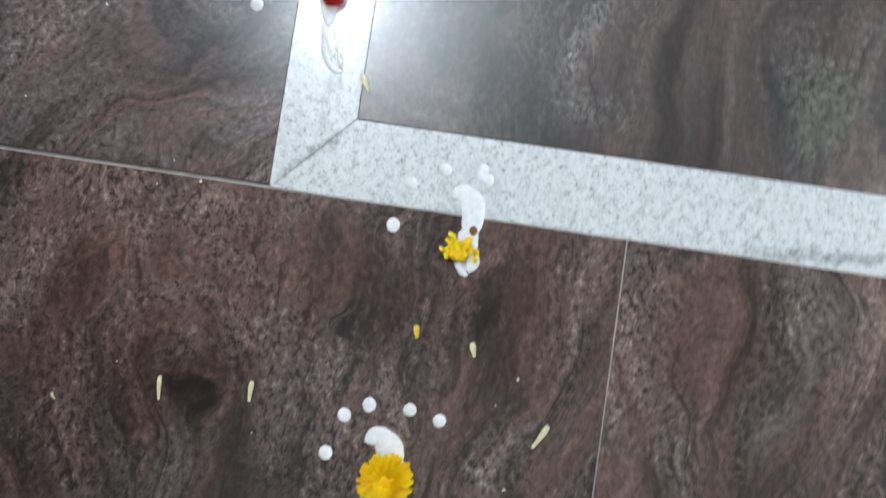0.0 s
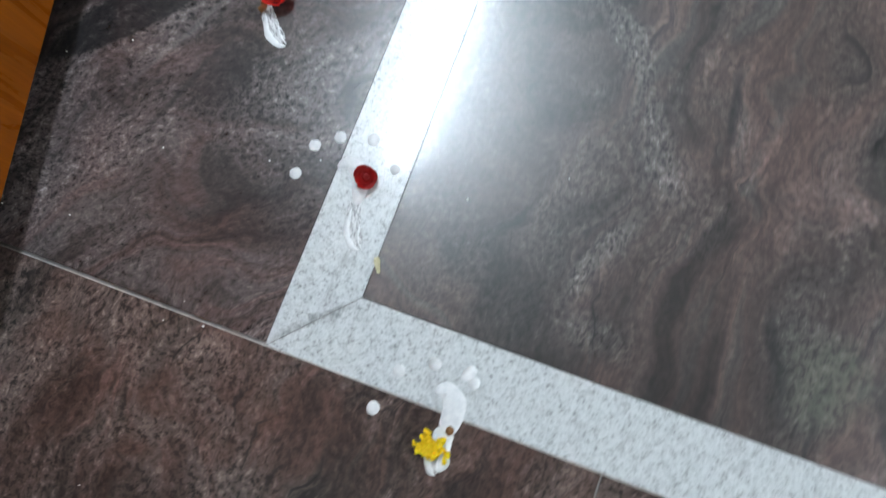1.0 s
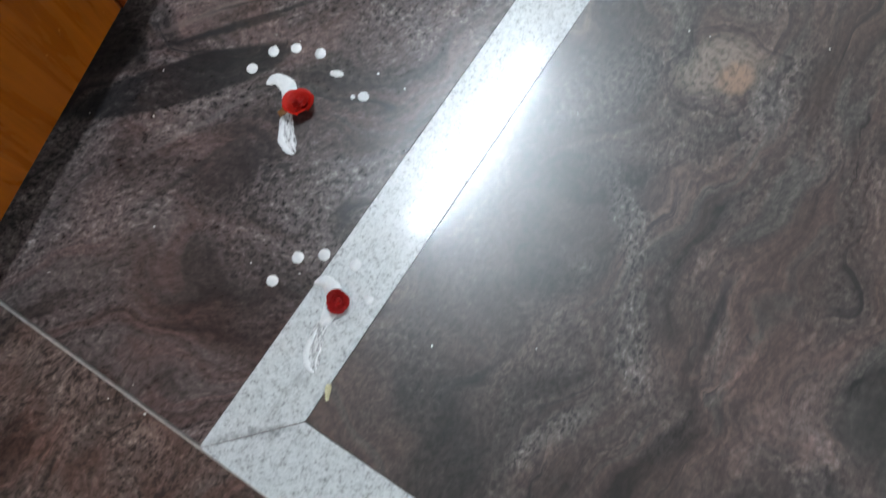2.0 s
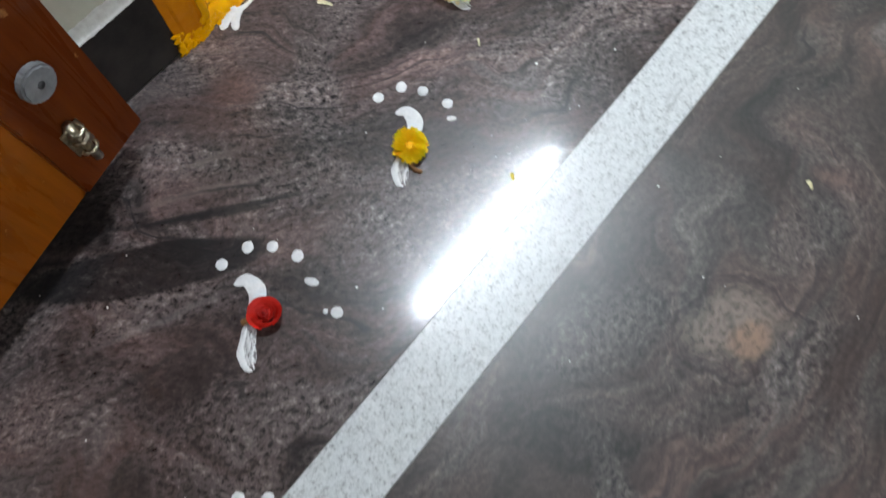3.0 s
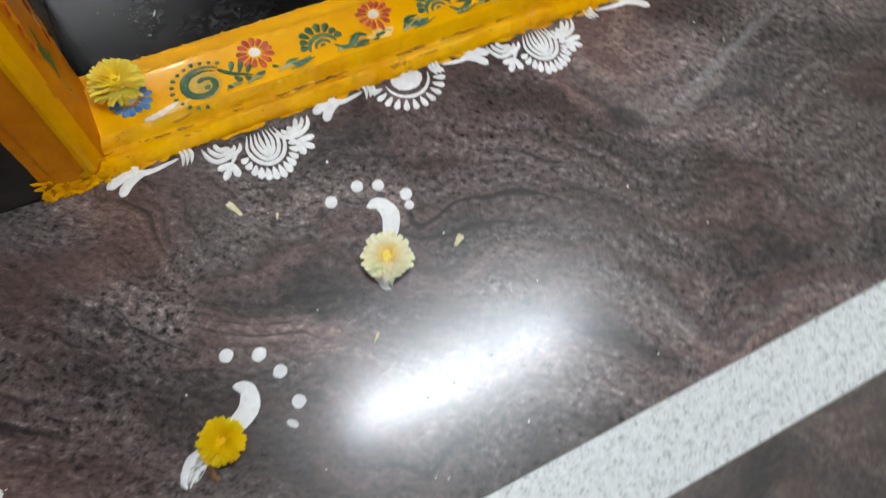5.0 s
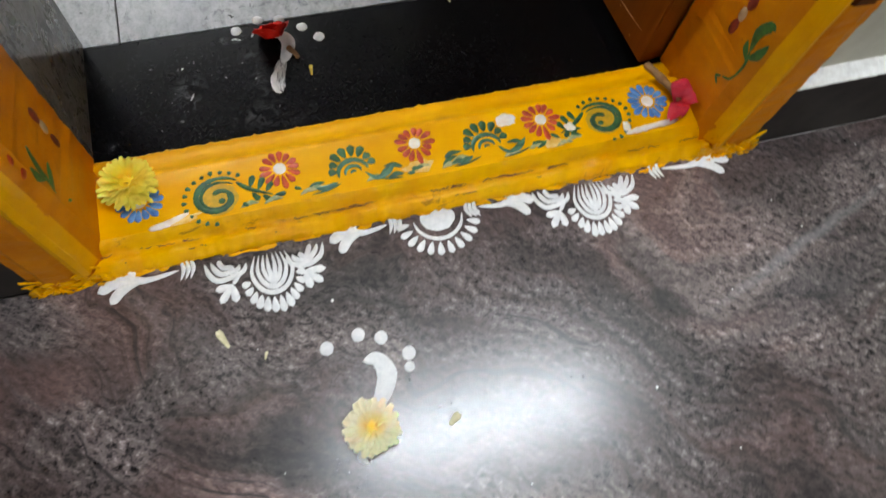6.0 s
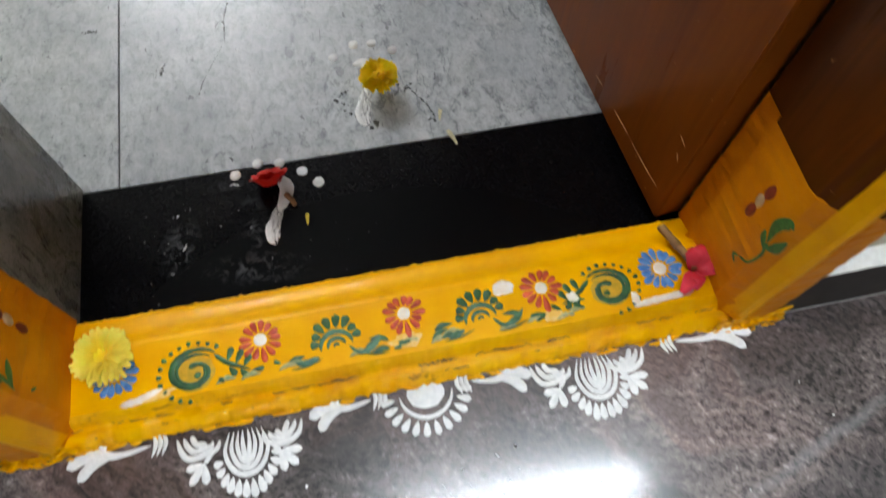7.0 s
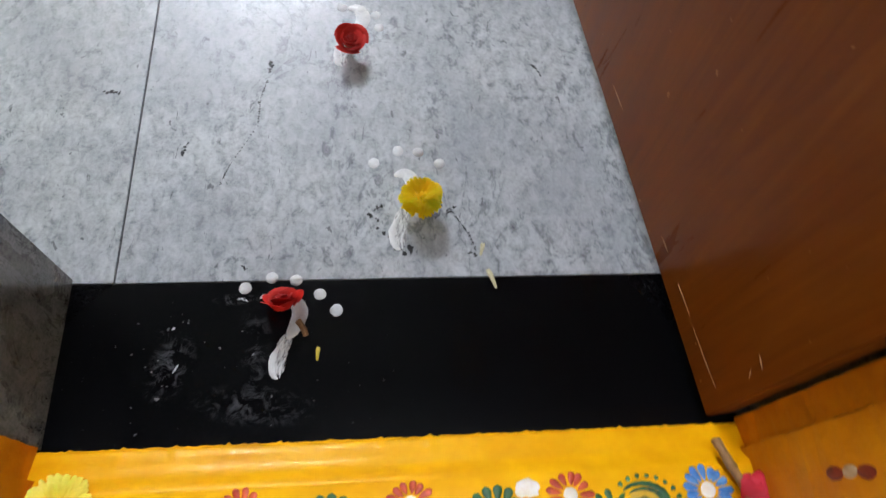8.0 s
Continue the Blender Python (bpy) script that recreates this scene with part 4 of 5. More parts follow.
# ---- painted footprints ----
def footprint(heel, heading, size, toes, z=0.0, label="white painted footprint with toe dots on the granite floor", wide=1.0):
    """A small S-shaped sole with a hooked ball and a round heel; toes are dots at world places."""
    f = thing("painted_footprint", (*heel, z), heading - pi / 2, label, "floor painting", "painted footprints")
    bm = bmesh.new()
    stroke(bm, [(-0.030 * size, 0.111 * size), (-0.014 * size, 0.117 * size), (0.001 * size, 0.103 * size), (0.002 * size, 0.080 * size), (-0.004 * size, 0.055 * size)], [w * size * wide for w in (0.010, 0.019, 0.025, 0.022, 0.013 * wide)], 0.0003, 0.0014, 26, 0.03, 0.16)
    bm.transform(Matrix.Translation((0.013 * (wide - 1), 0, 0)))
    part("sole", bm, WHITEPAINT, f, local=True)
    bm = bmesh.new()
    stroke(bm, [(-0.003 * size, 0.066 * size), (-0.006 * size, 0.045 * size), (-0.006 * size, 0.020 * size), (0.000 * size, 0.000)], [w * size * wide for w in (0.014 * wide, 0.020, 0.022, 0.020)], 0.0003, 0.0010, 22, 0.06, 0.2)
    bm.transform(Matrix.Translation((0.013 * (wide - 1), 0, 0)))
    part("heel", bm, THINWHITE if wide == 1.0 else WHITEPAINT, f, "thin streaky white paint of the heel", local=True)
    bm = bmesh.new()
    stroke(bm, [(-0.009 * size, 0.052 * size), (-0.0155 * size, 0.022 * size), (-0.008 * size, 0.000), (0.002 * size, -0.006 * size)], [0.004 * size, 0.010 * size, 0.009 * size, 0.004 * size], 0.0009, 0.0009, 18, 0.15)
    stroke(bm, [(0.003 * size, 0.030 * size), (0.000, 0.012 * size), (0.004 * size, -0.004 * size)], [0.002 * size, 0.004 * size, 0.002 * size], 0.0009, 0.0009, 12, 0.45)
    part("heel_streak", bm, WHITEPAINT, f, local=True)
    inv = world_of(f).inverted()
    for k, (x, y, *r) in enumerate(toes):
        p = inv @ Vector((x, y, z))
        bm = bmesh.new()
        r = r or [0.0084]
        blob(bm, p.x, p.y, r[0], r[1] if len(r) > 1 else r[0] * rng.uniform(0.95, 1.12), r[2] if len(r) > 2 else 0.0, 0.0003, 0.0018)
        part("toe", bm, WHITEPAINT, f, local=True)
    return f


# ---- flowers ----
def floret(bm, angle, r0, r1, width, z0, z1, curl, tilt=0.0):
    """One narrow spoon-shaped petal from radius r0 to r1."""
    rows = []
    for i in range(5):
        u = i / 4
        r = r0 + (r1 - r0) * u
        z = z0 + (z1 - z0) * u + curl * sin(pi * u)
        w = width * (0.45 + 0.75 * u) * (1.0 if i < 4 else 0.55)
        c, s = cos(angle), sin(angle)
        rows.append([bm.verts.new((c * r - s * w * k, s * r + c * w * k, z + abs(k) * width * 0.5 + tilt * k * width)) for k in (-0.5, 0, 0.5)])
    for a, b in zip(rows, rows[1:]):
        for k in range(2):
            bm.faces.new((a[k], a[k + 1], b[k + 1], b[k]))


def mum(at, radius, material, label, rings=6, height=0.45, group="fresh flower heads", tip=0.0, turn=0.0, count=24, width=0.19, base=0.14):
    """A chrysanthemum head: rings of petals from flat outer ones to upright inner ones."""
    f = thing("flower", at, turn, label, "flower", group)
    if tip:
        f.rotation_euler = (tip, 0, turn)
    calyx = bmesh.new()
    bmesh.ops.create_cone(calyx, cap_ends=True, segments=12, radius1=radius * 0.16, radius2=radius * 0.42, depth=radius * (base + 0.10), matrix=Matrix.Translation((0, 0, radius * (base + 0.10) / 2)))
    part("calyx", calyx, STEM, f, local=True)
    heart = bmesh.new()
    bmesh.ops.create_uvsphere(heart, u_segments=16, v_segments=10, radius=1.0, matrix=Matrix.Translation((0, 0, radius * (base + 0.10))) @ Matrix.Diagonal((radius * 0.66, radius * 0.66, radius * height * 0.58, 1)))
    part("heart", heart, material, f, local=True)
    total = count * rings
    golden = pi * (3 - sqrt(5))
    for k in range(rings):
        bm = bmesh.new()
        for i in range(k * count, (k + 1) * count):
            u = (i + 0.5) / total
            phi = i * golden + rng.uniform(-0.12, 0.12)
            theta = sqrt(u) * 1.55 + rng.uniform(-0.05, 0.05)
            reach = radius * rng.uniform(0.84, 1.08)
            lift = radius * rng.uniform(-0.12, 0.12)
            c, s = cos(phi), sin(phi)
            rows = []
            for v in (0.50, 0.66, 0.82, 0.94, 1.0):
                r = reach * v * (0.16 + 0.84 * sin(theta))
                z = radius * base + height * radius * (0.25 + 0.95 * cos(theta)) * v ** 0.8 + 0.05 * radius * sin(pi * v) + lift * v
                w = radius * width * (0.45, 0.80, 1.0, 0.95, 0.5)[len(rows)] * (0.65 + 0.35 * sin(theta))
                rows.append([bm.verts.new((c * r - s * w * q, s * r + c * w * q, z + abs(q) * w * 0.5)) for q in (-0.5, 0, 0.5)])
            for a, b in zip(rows, rows[1:]):
                for q in range(2):
                    bm.faces.new((a[q], a[q + 1], b[q + 1], b[q]))
        part("petal_ring", bm, material, f, local=True)
    return f


def rose_petal(bm, angle, radius, height, span, lean, z):
    rows = []
    for i in range(6):
        u = i / 5
        row = []
        for k in range(7):
            s = (k / 6 - 0.5) * 2
            a = angle + s * span
            r = radius * (0.60 + 0.40 * u ** 0.6) * (1 + lean * u * u) * (1 - 0.04 * s * s)
            h = z + height * u * (1 - 0.28 * s * s) - lean * 0.55 * height * u ** 3
            row.append(bm.verts.new((cos(a) * r, sin(a) * r, h)))
        rows.append(row)
    for a, b in zip(rows, rows[1:]):
        for k in range(6):
            bm.faces.new((a[k], a[k + 1], b[k + 1], b[k]))


def rose(at, radius, material, label, tip=(0, 0), turn=0.0, petals=13, lift=0.02):
    f = thing("rose", at, 0.0, label, "flower", "fresh flower heads")
    f.rotation_euler = (tip[0], tip[1], turn)
    for k in range(petals):
        u = k / (petals - 1)
        bm = bmesh.new()
        rose_petal(bm, k * 2.4, radius * (0.05 + 0.73 * u), radius * (1.10 - 0.35 * u), 1.35 - 0.55 * u, 0.62 - 0.30 * u + rng.uniform(-0.10, 0.14), radius * lift)
        part("petal", bm, material, f, local=True)
    bud = bmesh.new()
    bmesh.ops.create_uvsphere(bud, u_segments=10, v_segments=8, radius=1.0, matrix=Matrix.Translation((0, 0, radius * (0.30 + lift))) @ Matrix.Diagonal((radius * 0.46, radius * 0.46, radius * 0.30, 1)))
    part("bud", bud, material, f, local=True)
    hip = bmesh.new()
    bmesh.ops.create_cone(hip, cap_ends=True, segments=10, radius1=radius * 0.14, radius2=radius * 0.34, depth=radius * (0.28 + lift), matrix=Matrix.Translation((0, 0, radius * (0.28 + lift) / 2)))
    part("calyx", hip, STEM, f, local=True)
    return f


def stalk(points, radius, material, label):
    s = link("stem", rod(points, radius, 7, 0.8), material)
    return tagged(s, label, "flower stem")


# first print, at the edge of the hall
footprint((-0.412, -0.203), 0.10, 1.0, [(-0.325, -0.121), (-0.276, -0.137), (-0.259, -0.166), (-0.258, -0.217), (-0.266, -0.255)], wide=1.4)
mum((-0.345, -0.200, 0.002), 0.034, YELLOWPETAL, "bright yellow chrysanthemum head lying on a painted footprint", 9, 0.62, count=20)
# second print, across the pale band
footprint((-0.078, -0.262), 0.15, 0.84, [(-0.033, -0.162), (0.022, -0.177), (0.045, -0.217), (0.049, -0.262, 0.012, 0.008, 0.9), (0.040, -0.272, 0.008)], wide=1.5)
torn = thing("torn_flower", (-0.048, -0.250, 0.001), 0.0, "torn yellow chrysanthemum petals heaped on a painted footprint", "flower", "fresh flower heads")
for k in range(5):
    bm = bmesh.new()
    for i in range(17):
        a = rng.uniform(0.0, 6.28)
        b2 = bmesh.new()
        floret(b2, a, 0.0, rng.uniform(0.006, 0.011), 0.006, 0.003, rng.uniform(0.004, 0.012), 0.004)
        b2.transform(Matrix.Translation((rng.gauss(-0.003, 0.007), rng.gauss(0.002, 0.009), 0)))
        me = bpy.data.meshes.new("petal_bunch")
        b2.to_mesh(me)
        b2.free()
        bm.from_mesh(me)
        bpy.data.meshes.remove(me)
    part("petal_tuft", bm, MARIGOLD if k == 2 else YELLOWPETAL, torn, local=True)
bm = bmesh.new()
blob(bm, -0.026, -0.263, 0.006, 0.005, z=0.0018, thick=0.003)
tagged(link("petal", bm, BROWNSTEM), "withered brown-red petal scrap", "petal")
# third print, by the band, with a dark rose
footprint((0.155, -0.066), 0.36, 1.0, [(0.221, 0.052), (0.267, 0.042), (0.290, 0.013), (0.301, -0.032), (0.271, -0.075, 0.007)])
rose((0.246, -0.042, 0.002), 0.0180, DEEPROSE, "small dark red rose head on a painted footprint", (0.15, -0.1), 0.4, 18)
# fourth print
footprint((0.394, 0.144), 0.72, 1.02, [(0.469, 0.276), (0.510, 0.266), (0.533, 0.240), (0.545, 0.203), (0.530, 0.162, 0.011, 0.006, -0.3), (0.520, 0.106), (0.511, 0.119, 0.0035)])
rose((0.455, 0.174, 0.002), 0.0245, ROSEPETAL, "bright red rose head lying on a painted footprint", (0.12, 0.22), 1.3, 22)
stalk([(0.442, 0.192, 0.006), (0.436, 0.190, 0.005), (0.428, 0.194, 0.004)], 0.0055, BROWNSTEM, "short withered stem beside a red rose")
# fifth print
footprint((0.722, 0.161), 0.54, 1.0, [(0.807, 0.282), (0.843, 0.267), (0.858, 0.237), (0.865, 0.194), (0.849, 0.173, 0.0075, 0.0045, 0.2)])
mum((0.770, 0.190, 0.001), 0.027, YELLOWPETAL, "bright yellow chrysanthemum head lying on a painted footprint", 11, 0.80, count=24, tip=0.2, width=0.16)
stalk([(0.752, 0.172, 0.004), (0.748, 0.160, 0.004), (0.752, 0.150, 0.003)], 0.004, BROWNSTEM, "short withered brown stem on the floor")
# sixth print
footprint((1.024, 0.281), 1.15, 1.0, [(1.002, 0.421), (1.043, 0.429), (1.070, 0.419), (1.099, 0.392), (1.096, 0.375, 0.0065)])
mum((1.035, 0.314, 0.001), 0.034, CREAMPETAL, "cream chrysanthemum head with a yellow heart on a painted footprint", 8, 0.55, count=19, width=0.22)
# print on the black slab
footprint((1.013, 0.822), 1.30, 0.86, [(0.965, 0.941), (0.999, 0.955), (1.031, 0.951), (1.063, 0.930), (1.085, 0.907)], Z_IN, label="white painted footprint with toe dots on black granite")
rose((1.017, 0.908, Z_IN + 0.012), 0.029, ROSEPETAL, "red rose bud lying on its side on black granite", (-0.75, 0.30), 0.35, 14)
stalk([(1.036, 0.892, Z_IN + 0.005), (1.044, 0.880, Z_IN + 0.005), (1.047, 0.872, Z_IN + 0.005)], 0.0045, BROWNSTEM, "short brown rose stem on black granite")
# prints on the inner floor
footprint((1.172, 0.999), 1.36, 1.0, [(1.137, 1.135), (1.173, 1.156), (1.203, 1.154), (1.234, 1.134)], Z_IN, label="white painted footprint with toe dots on grey granite")
mum((1.202, 1.058, Z_IN + 0.002), 0.031, MARIGOLD, "deep yellow chrysanthemum head standing on grey granite", 11, 0.66, count=24, base=0.75, width=0.16)
footprint((1.090, 1.320), 1.25, 1.0, [(1.089, 1.437), (1.121, 1.433), (1.144, 1.422), (1.149, 1.395)], Z_IN, label="white painted footprint with toe dots on grey granite")
rose((1.100, 1.345, Z_IN + 0.001), 0.0265, ROSEPETAL, "red rose head standing on grey granite", (0.2, 0.0), 0.5, 22, 0.9)
# flowers on the sill
mum((0.808, 0.668, Z_SILL), 0.036, LEMONPETAL, "lemon yellow chrysanthemum head on the painted sill", 11, 0.66, count=28, width=0.15)
hib = thing("crumpled_flower", (1.553, 0.640, Z_SILL + 0.002), 0.0, "crumpled crimson flower with a green stem on the painted sill", "flower", "fresh flower heads")
for a, l, w in ((0.9, 0.040, 0.030), (0.35, 0.045, 0.026), (3.9, 0.042, 0.022), (1.5, 0.030, 0.026), (4.3, 0.030, 0.020), (-0.2, 0.030, 0.022)):
    bm = bmesh.new()
    rows = []
    for i in range(7):
        u = i / 6
        row = []
        for k in range(5):
            s = k / 4 - 0.5
            wid = w * sin(pi * (0.12 + 0.8 * u))
            row.append(bm.verts.new((cos(a) * l * u - sin(a) * wid * s, sin(a) * l * u + cos(a) * wid * s, 0.003 + 0.012 * sin(pi * u) * (1 - s * s) + 0.003 * sin(9 * u + 7 * s) + 0.010 * u)))
        rows.append(row)
    for p, q in zip(rows, rows[1:]):
        for k in range(4):
            bm.faces.new((p[k], p[k + 1], q[k + 1], q[k]))
    part("petal", bm, PINKPETAL, hib, local=True)
part("stem", rod([(0, 0.002, 0.006), (-0.006, 0.022, 0.010), (-0.016, 0.046, 0.010), (-0.022, 0.070, 0.004)], 0.0045, 8, 1.3), BROWNSTEM, hib, "greenish brown stem", local=True)
part("calyx", rod([(-0.012, 0.036, 0.010), (-0.020, 0.056, 0.010), (-0.026, 0.070, 0.006)], 0.0065, 8, 0.5), BROWNSTEM, hib, local=True)

# ---- the white floor drawing in front of the sill ----
kolam = thing("floor_drawing", (1.17, 0.55, 0.0), 0.0, "white hand-painted rangoli border of half lotuses and leaves", "floor painting")
ZK = 0.0004


def lotus(cx, cy, d):
    """Nested onion strokes in a close fringe of petals, bowl-shaped wings of nested arcs and stemmed trefoils."""
    def at(u, v):
        return cx + u * 0.00077, cy + 0.0085 - v * 0.00083
    bm = bmesh.new()
    for q in (1.0, 0.70, 0.42, 0.16):
        w, h = 31 * q, 34 + 30 * q
        stroke(bm, [at(-w * 0.80, -30), at(-w * 1.08, -30 + h * 0.45), at(-w * 0.70, -30 + h * 0.86), at(0, -30 + h), at(w * 0.70, -30 + h * 0.86), at(w * 1.08, -30 + h * 0.45), at(w * 0.80, -30)], [0.0035, 0.0056, 0.0070, 0.0056, 0.0035], ZK, 0.0013, 30, 0.06)
    part("onion", bm, WHITEPAINT, kolam)
    for k in range(12):
        a = 0.02 + (pi - 0.1) * k / 11
        bm = bmesh.new()
        x, y = at(cos(a) * 37, 8 + sin(a) * 33)
        far = at(cos(a) * (49 + 5 * rng.random()), 10 + sin(a) * (56 + 5 * rng.random()))
        teardrop(bm, x, y, atan2(far[1] - y, far[0] - x), sqrt((far[0] - x) ** 2 + (far[1] - y) ** 2), 0.0098, ZK)
        part("petal", bm, WHITEPAINT, kolam)
    for side, ends in ((-1, ((-106, -34), (-84, -2), (-40, -22))), (1, ((26, -20), (58, 1), (90, -30)))):
        bm = bmesh.new()
        (ax, ay), (bx, by), (ex, ey) = ends
        for q in (1.0, 0.68, 0.36):
            mx = (ax + ex) / 2
            stroke(bm, [at(mx + (ax - mx) * q, ay), at(mx + (ax - mx) * 0.80 * q, by - (by - ay) * (1.25 - 0.9 * q)), at(bx * q + mx * (1 - q), by - (by - ay) * (1 - q)), at(mx + (ex - mx) * 0.75 * q, by - (by - ey) * (1.25 - 0.9 * q)), at(mx + (ex - mx) * q, ey)], [0.005, 0.0072, 0.0072, 0.0045], ZK, 0.0012, 22, 0.05)
        part("wing", bm, WHITEPAINT, kolam)
    for root, knot, tips in (((-50, -8), (-66, 8), ((-94, 12), (-89, 34), (-64, 37))), ((40, 0), (52, 10), ((57, 40), (78, 34), (86, 13)))):
        bm = bmesh.new()
        stroke(bm, [at(*root), at(*knot)], [0.003, 0.005, 0.006], ZK, 0.0012, 8)
        kx, ky = at(*knot)
        for tip in tips:
            tx, ty = at(*tip)
            teardrop(bm, kx, ky, atan2(ty - ky, tx - kx), sqrt((tx - kx) ** 2 + (ty - ky) ** 2), 0.0105, ZK)
        part("trefoil", bm, WHITEPAINT, kolam)


lotus(0.955, 0.528, 1)
lotus(1.400, 0.533, -1)
bm = bmesh.new()
blob(bm, 1.181, 0.562, 0.024, 0.019, z=ZK, thick=0.0018)
part("disc", bm, WHITEPAINT, kolam)
bm = bmesh.new()
stroke(bm, [(1.181 + 0.034 * cos(a), 0.566 + 0.034 * sin(a)) for a in [pi + 0.1 + (pi - 0.2) * k / 8 for k in range(9)]], [0.004, 0.006, 0.004], ZK, 0.0013, 26, 0.05)
part("ring", bm, WHITEPAINT, kolam)
for k in range(12):
    a = pi + 0.10 + (pi - 0.2) * k / 11
    bm = bmesh.new()
    teardrop(bm, 1.181 + cos(a) * 0.040, 0.564 + sin(a) * 0.037, a, 0.019, 0.0095, ZK)
    part("petal", bm, WHITEPAINT, kolam)


def leaf_scroll(x, y, d, length):
    """A stem that forks into two broad lobes, with a cluster of short strokes at its root."""
    bm = bmesh.new()
    stroke(bm, [(x, y), (x + d * length * 0.4, y - 0.004), (x + d * length * 0.72, y + 0.002), (x + d * length, y - 0.008)], [0.004, 0.008, 0.016, 0.014], ZK, 0.0013, 24, 0.04, 0.12)
    stroke(bm, [(x + d * length * 0.45, y - 0.003), (x + d * length * 0.70, y - 0.010), (x + d * length * 0.86, y - 0.026)], [0.005, 0.014, 0.013], ZK, 0.0013, 18, 0.04)
    stroke(bm, [(x + d * length * 0.55, y), (x + d * length * 0.60, y + 0.016)], [0.006, 0.010, 0.007], ZK, 0.0013, 8)
    part("leaf_scroll", bm, WHITEPAINT, kolam)
    bm = bmesh.new()
    for q in range(3):
        stroke(bm, [(x - d * (0.004 + 0.006 * q), y + 0.012), (x - d * (0.006 + 0.006 * q), y), (x - d * (0.001 + 0.006 * q), y - 0.014)], [0.004, 0.006, 0.002], ZK, 0.0013, 10)
    part("tassel", bm, WHITEPAINT, kolam)


leaf_scroll(0.842, 0.564, -1, 0.098)
leaf_scroll(1.112, 0.567, -1, 0.078)
leaf_scroll(1.240, 0.566, 1, 0.078)
leaf_scroll(1.515, 0.566, 1, 0.105)

# ---- loose petals, crumbs, scuffs and dark veins ----
def loose_petal(x, y, turn, length, width, material, label, z=0.0):
    bm = bmesh.new()
    floret(bm, 0.0, -length / 2, length / 2, width, 0.0008, 0.0012, 0.002)
    p = link("petal", bm, material)
    p.location, p.rotation_euler = (x, y, z), (0, 0, turn)
    return tagged(p, label, "petal", "loose petals")


for x, y, a, l, w, m in ((-0.276, 0.095, 0.1, 0.030, 0.006, PALEPETAL), (-0.264, -0.018, 0.0, 0.026, 0.007, PALEPETAL), (-0.161, -0.211, 0.2, 0.016, 0.008, DRYYELLOW), (-0.173, -0.284, 0.3, 0.018, 0.008, PALEPETAL), (-0.267, -0.381, -0.5, 0.034, 0.008, PALEPETAL), (-0.305, 0.224, 0.6, 0.010, 0.004, PALEPETAL), (0.140, -0.101, 0.5, 0.022, 0.009, PALEPETAL), (1.085, -0.294, 1.0, 0.014, 0.007, PALEPETAL), (0.829, 0.044, 0.9, 0.011, 0.006, DRYYELLOW), (0.883, 0.462, 2.0, 0.026, 0.009, PALEPETAL), (0.980, 0.225, 0.8, 0.014, 0.004, PALEPETAL), (1.133, 0.300, 0.6, 0.018, 0.010, PALEPETAL), (0.930, 0.430, 1.2, 0.010, 0.004, PALEPETAL)):
    loose_petal(x, y, a, l, w, m, "small dry pale petal on the dark granite floor" if m is PALEPETAL else "fallen yellow petal on the dark granite floor")
loose_petal(1.296, 0.947, 1.9, 0.030, 0.008, PALEPETAL, "pale yellow petal across the edge of black granite", Z_IN)
loose_petal(1.286, 0.992, 1.3, 0.020, 0.007, PALEPETAL, "pale petal on the grey granite floor", Z_IN)
loose_petal(1.062, 0.848, 1.5, 0.018, 0.006, DRYYELLOW, "orange petal scrap on black granite", Z_IN)
crumbs = bmesh.new()
for _ in range(70):
    x, y = rng.uniform(-0.4, 1.9), rng.uniform(-0.55, 0.56)
    r = rng.uniform(0.0008, 0.0022)
    blob(crumbs, x, y, r, r * rng.uniform(0.5, 1.0), rng.uniform(0, 3), 0.0002, 0.0008, 6, 0.25)
tagged(link("crumbs", crumbs, LEDGE), "pale crumbs of dry paint on the granite floor", "crumbs", kind="stuff")
# scuffs round the print, then dark veins of the stone drawn as blob trails
scuffs = thing("scuffs_and_veins", (1.18, 1.05, Z_IN), 0.0, "black scuffs and dark stone veins on the grey granite floor", "scuff marks")
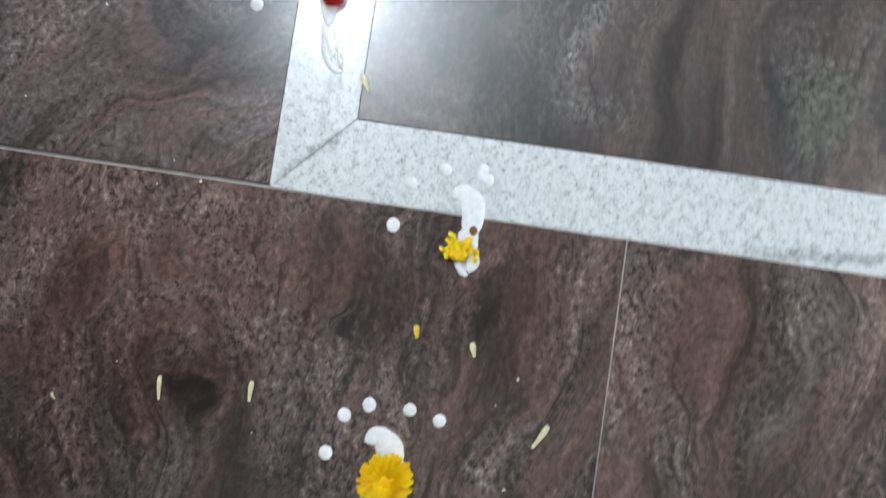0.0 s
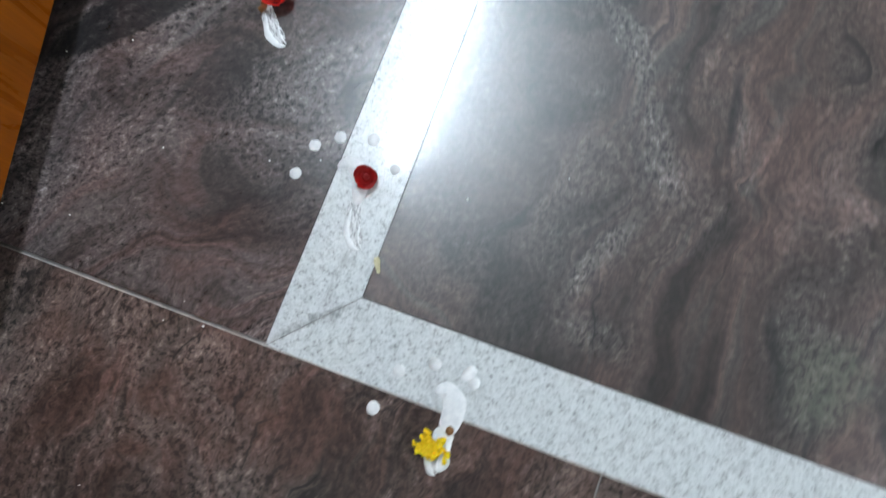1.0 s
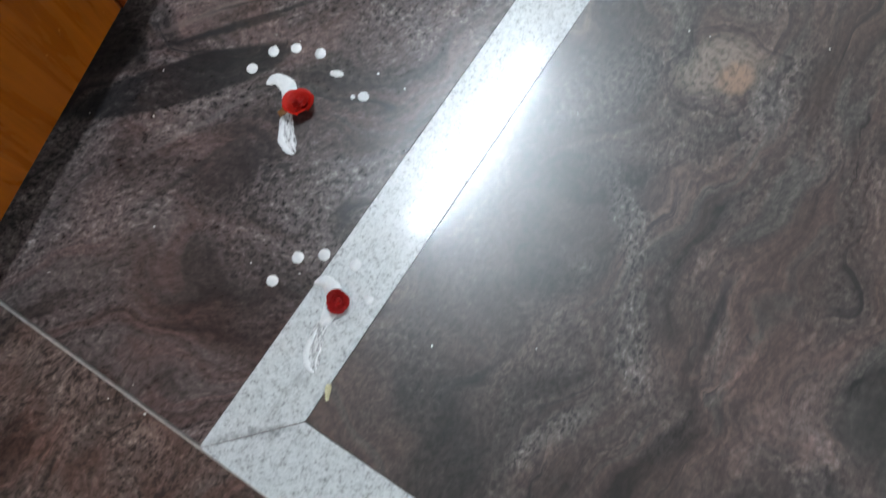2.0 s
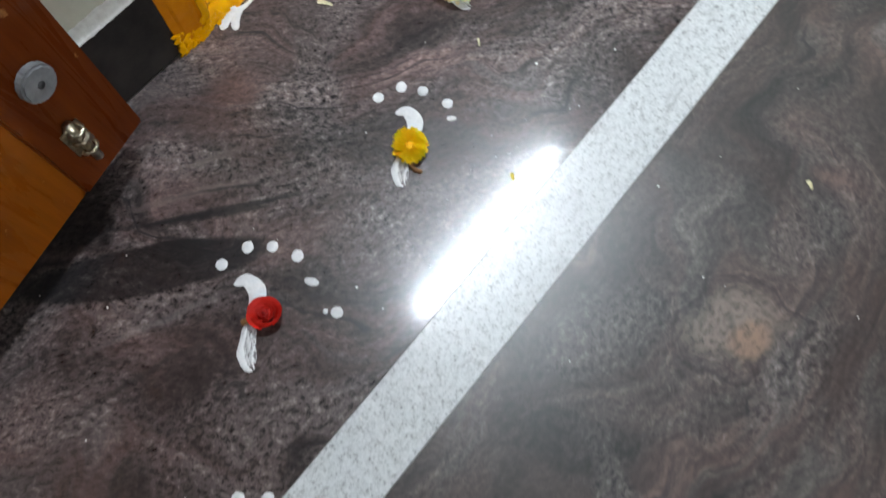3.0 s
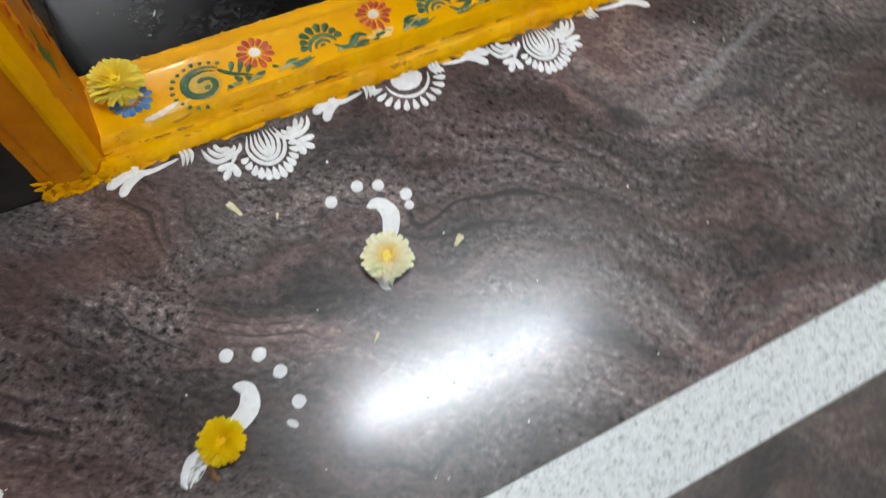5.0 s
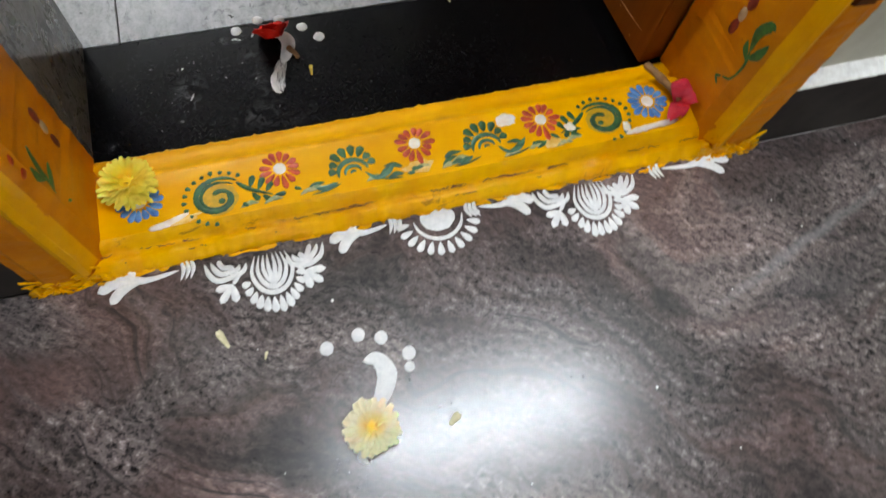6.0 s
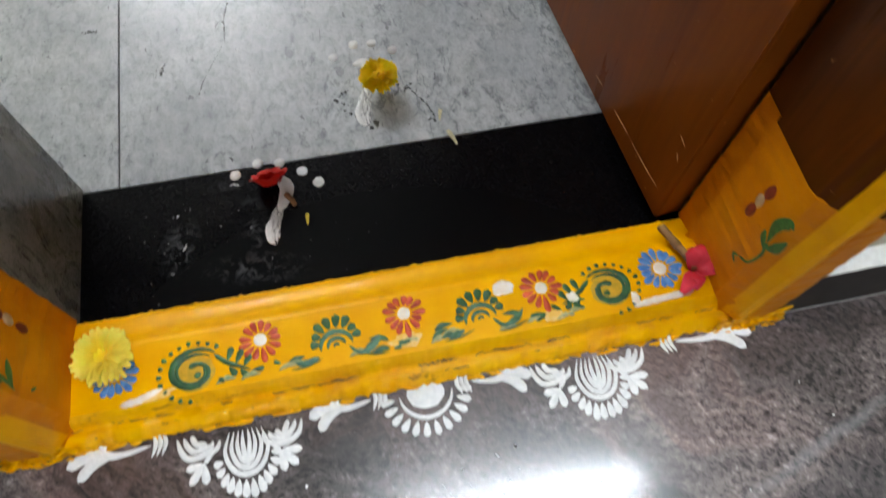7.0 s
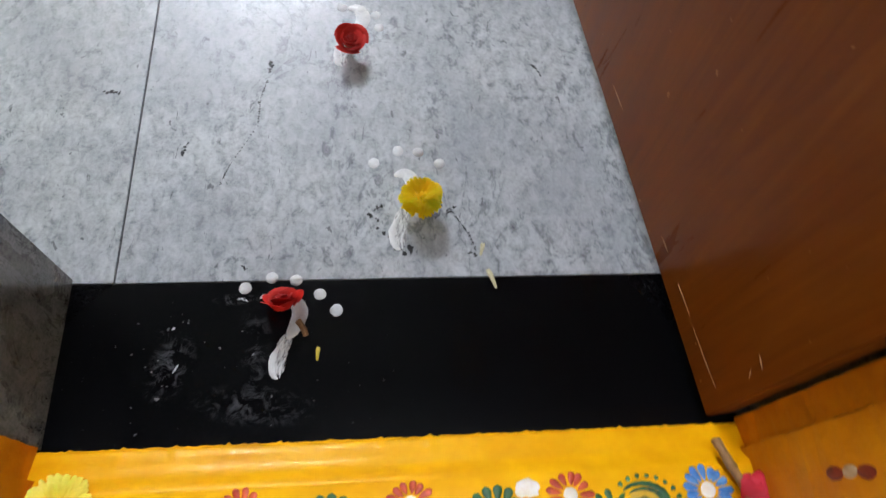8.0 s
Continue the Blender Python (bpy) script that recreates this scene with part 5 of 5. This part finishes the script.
for pts, w in (([(1.125, 1.055), (1.140, 1.040)], 0.006), ([(1.140, 1.030), (1.160, 1.010), (1.176, 1.000)], 0.004), ([(1.168, 0.995), (1.182, 0.992), (1.186, 1.008)], 0.011), ([(1.232, 1.062), (1.248, 1.050), (1.252, 1.062)], 0.007), ([(1.250, 1.048), (1.268, 1.020), (1.278, 0.990)], 0.003), ([(1.270, 0.986), (1.281, 0.982)], 0.008), ([(1.155, 1.065), (1.135, 1.058)], 0.004), ([(0.981, 1.330), (0.978, 1.300)], 0.006), ([(0.976, 1.285), (0.968, 1.250), (0.966, 1.200)], 0.0025), ([(0.966, 1.247), (0.967, 1.235)], 0.005), ([(0.960, 1.190), (0.930, 1.130), (0.920, 1.100)], 0.002), ([(0.868, 1.172), (0.862, 1.150)], 0.006), ([(0.735, 1.262), (0.760, 1.258)], 0.005), ([(1.395, 1.325), (1.410, 1.300)], 0.005), ([(0.960, 0.975), (0.964, 0.968)], 0.006)):
    bm = bmesh.new()
    line = smooth_line(pts, 24)
    length = sum((p - q).length for p, q in zip(line, line[1:]))
    for k in range(max(3, int(length / (w * 0.55)))):
        c = line[rng.randrange(24)]
        r = w * rng.uniform(0.18, 0.62)
        blob(bm, c.x + rng.uniform(-0.3, 0.3) * w, c.y + rng.uniform(-0.3, 0.3) * w, r * rng.uniform(0.7, 1.8), r * rng.uniform(0.4, 0.8), rng.uniform(0, pi), Z_IN + 0.0002, 0.0004, 9, 0.45)
    part("scuff", bm, BLACKMARK, scuffs)
smear = thing("paint_smear", (0.95, 0.84, Z_IN), 0.0, "thin dried white paint smears on black granite", "paint smear")
for pts, w in (([(0.955, 0.925), (0.962, 0.926), (0.970, 0.922)], 0.004), ([(0.985, 0.925), (0.990, 0.932)], 0.003), ([(0.884, 0.829), (0.890, 0.840)], 0.003), ([(0.877, 0.885), (0.881, 0.889)], 0.003)):
    bm = bmesh.new()
    stroke(bm, pts, [w * 0.5, w, w * 0.5], Z_IN + 0.0002, 0.0004, 12, 0.4)
    part("smear", bm, THINWHITE, smear)


# ---- tube lamps and an added fill tube ----
def tube_lamp(at, turn, glow, label):
    t = thing("tube_light", at, turn, label, "light")
    part("batten", box(-0.62, 0.62, -0.02, 0.035, -0.018, 0.030, 0.003), METAL, t, smooth=False, local=True)
    for s in (-1, 1):
        part("holder", box(s * 0.612 - 0.008, s * 0.612 + 0.008, -0.055, -0.018, -0.018, 0.022, 0.002), METAL, t, smooth=False, local=True)
    part("tube", rod([(-0.603, -0.042, 0), (0.603, -0.042, 0)], 0.014, 12), glow, t, "glowing white tube", local=True)


tube_lamp((1.61, Y_WALL - 0.036, 2.58), 0.0, TUBEHALL, "glowing white tube light on the cream wall above the doorway")
# Unseen fill lamp, added to brighten the door wall and frame
tube_lamp((0.70, -4.6 + 0.036, 2.40), pi, FILLSOUTH, "unseen fill tube added on the wall across the hall")
tube_lamp((0.40, 4.2 - 0.036, 2.40), 0.0, TUBEINNER, "glowing white tube light on the inner room's far wall")

# ---- slabs of the floors ----
J = 0.0012
slab("slab", -0.0055 + J, 3.4, 0.001, Y_SKIRT - 0.002, 0.0, DARK, floor)
slab("slab", -0.5, -0.0085 - J, -0.4563 + J, Y_SKIRT - 0.002, 0.0, DARKEDGE, floor)
slab("slab", -0.5, -0.0085 - J, -4.6, -0.4563 - J, 0.0, DARKEDGE, floor)
slab("slab", 0.0935, 3.4, -4.6, -0.0975, 0.0, DARKFIELD, floor)
bm = prism([(0.0, 0.0), (3.4, 0.0), (3.4, -0.0965), (0.0935, -0.0965), (-0.0075, -0.001)], -0.02, 0.0)
part("border_strip", bm, STRIP, floor, "pale speckled granite band", smooth=False)
bm = prism([(-0.0075, -0.0022), (0.0925, -0.0972), (0.0925, -4.6), (-0.0075, -4.6)], -0.02, 0.0)
part("border_strip", bm, STRIP, floor, "pale speckled granite band", smooth=False)
slab("slab", X0 - 0.03, X1 + 0.03, 0.7352, 0.9495, Z_IN, BLACK, inner_floor, "black polished granite slab")
for x0, x1 in ((-0.6, 0.197), (0.197, 0.797), (0.797, 1.397 + 0.3), (1.697, 2.3), (2.3, 2.9)):
    for y0, y1 in ((0.951, 1.85), (1.85, 2.75), (2.75, 4.2)):
        slab("tile", x0 + 0.0012, x1 - 0.0012, y0 + 0.0005, y1 - 0.0012, Z_IN, INNER, inner_floor)
part("joint", box(-0.5, -0.0098, -0.4570, -0.4556, -0.004, -0.0008), GROUT, floor, "pale grout line")
part("joint", box(-0.0096, -0.0078, -4.6, Y_SKIRT - 0.002, -0.004, -0.0004), PALEJOINT, floor, "pale grout line")
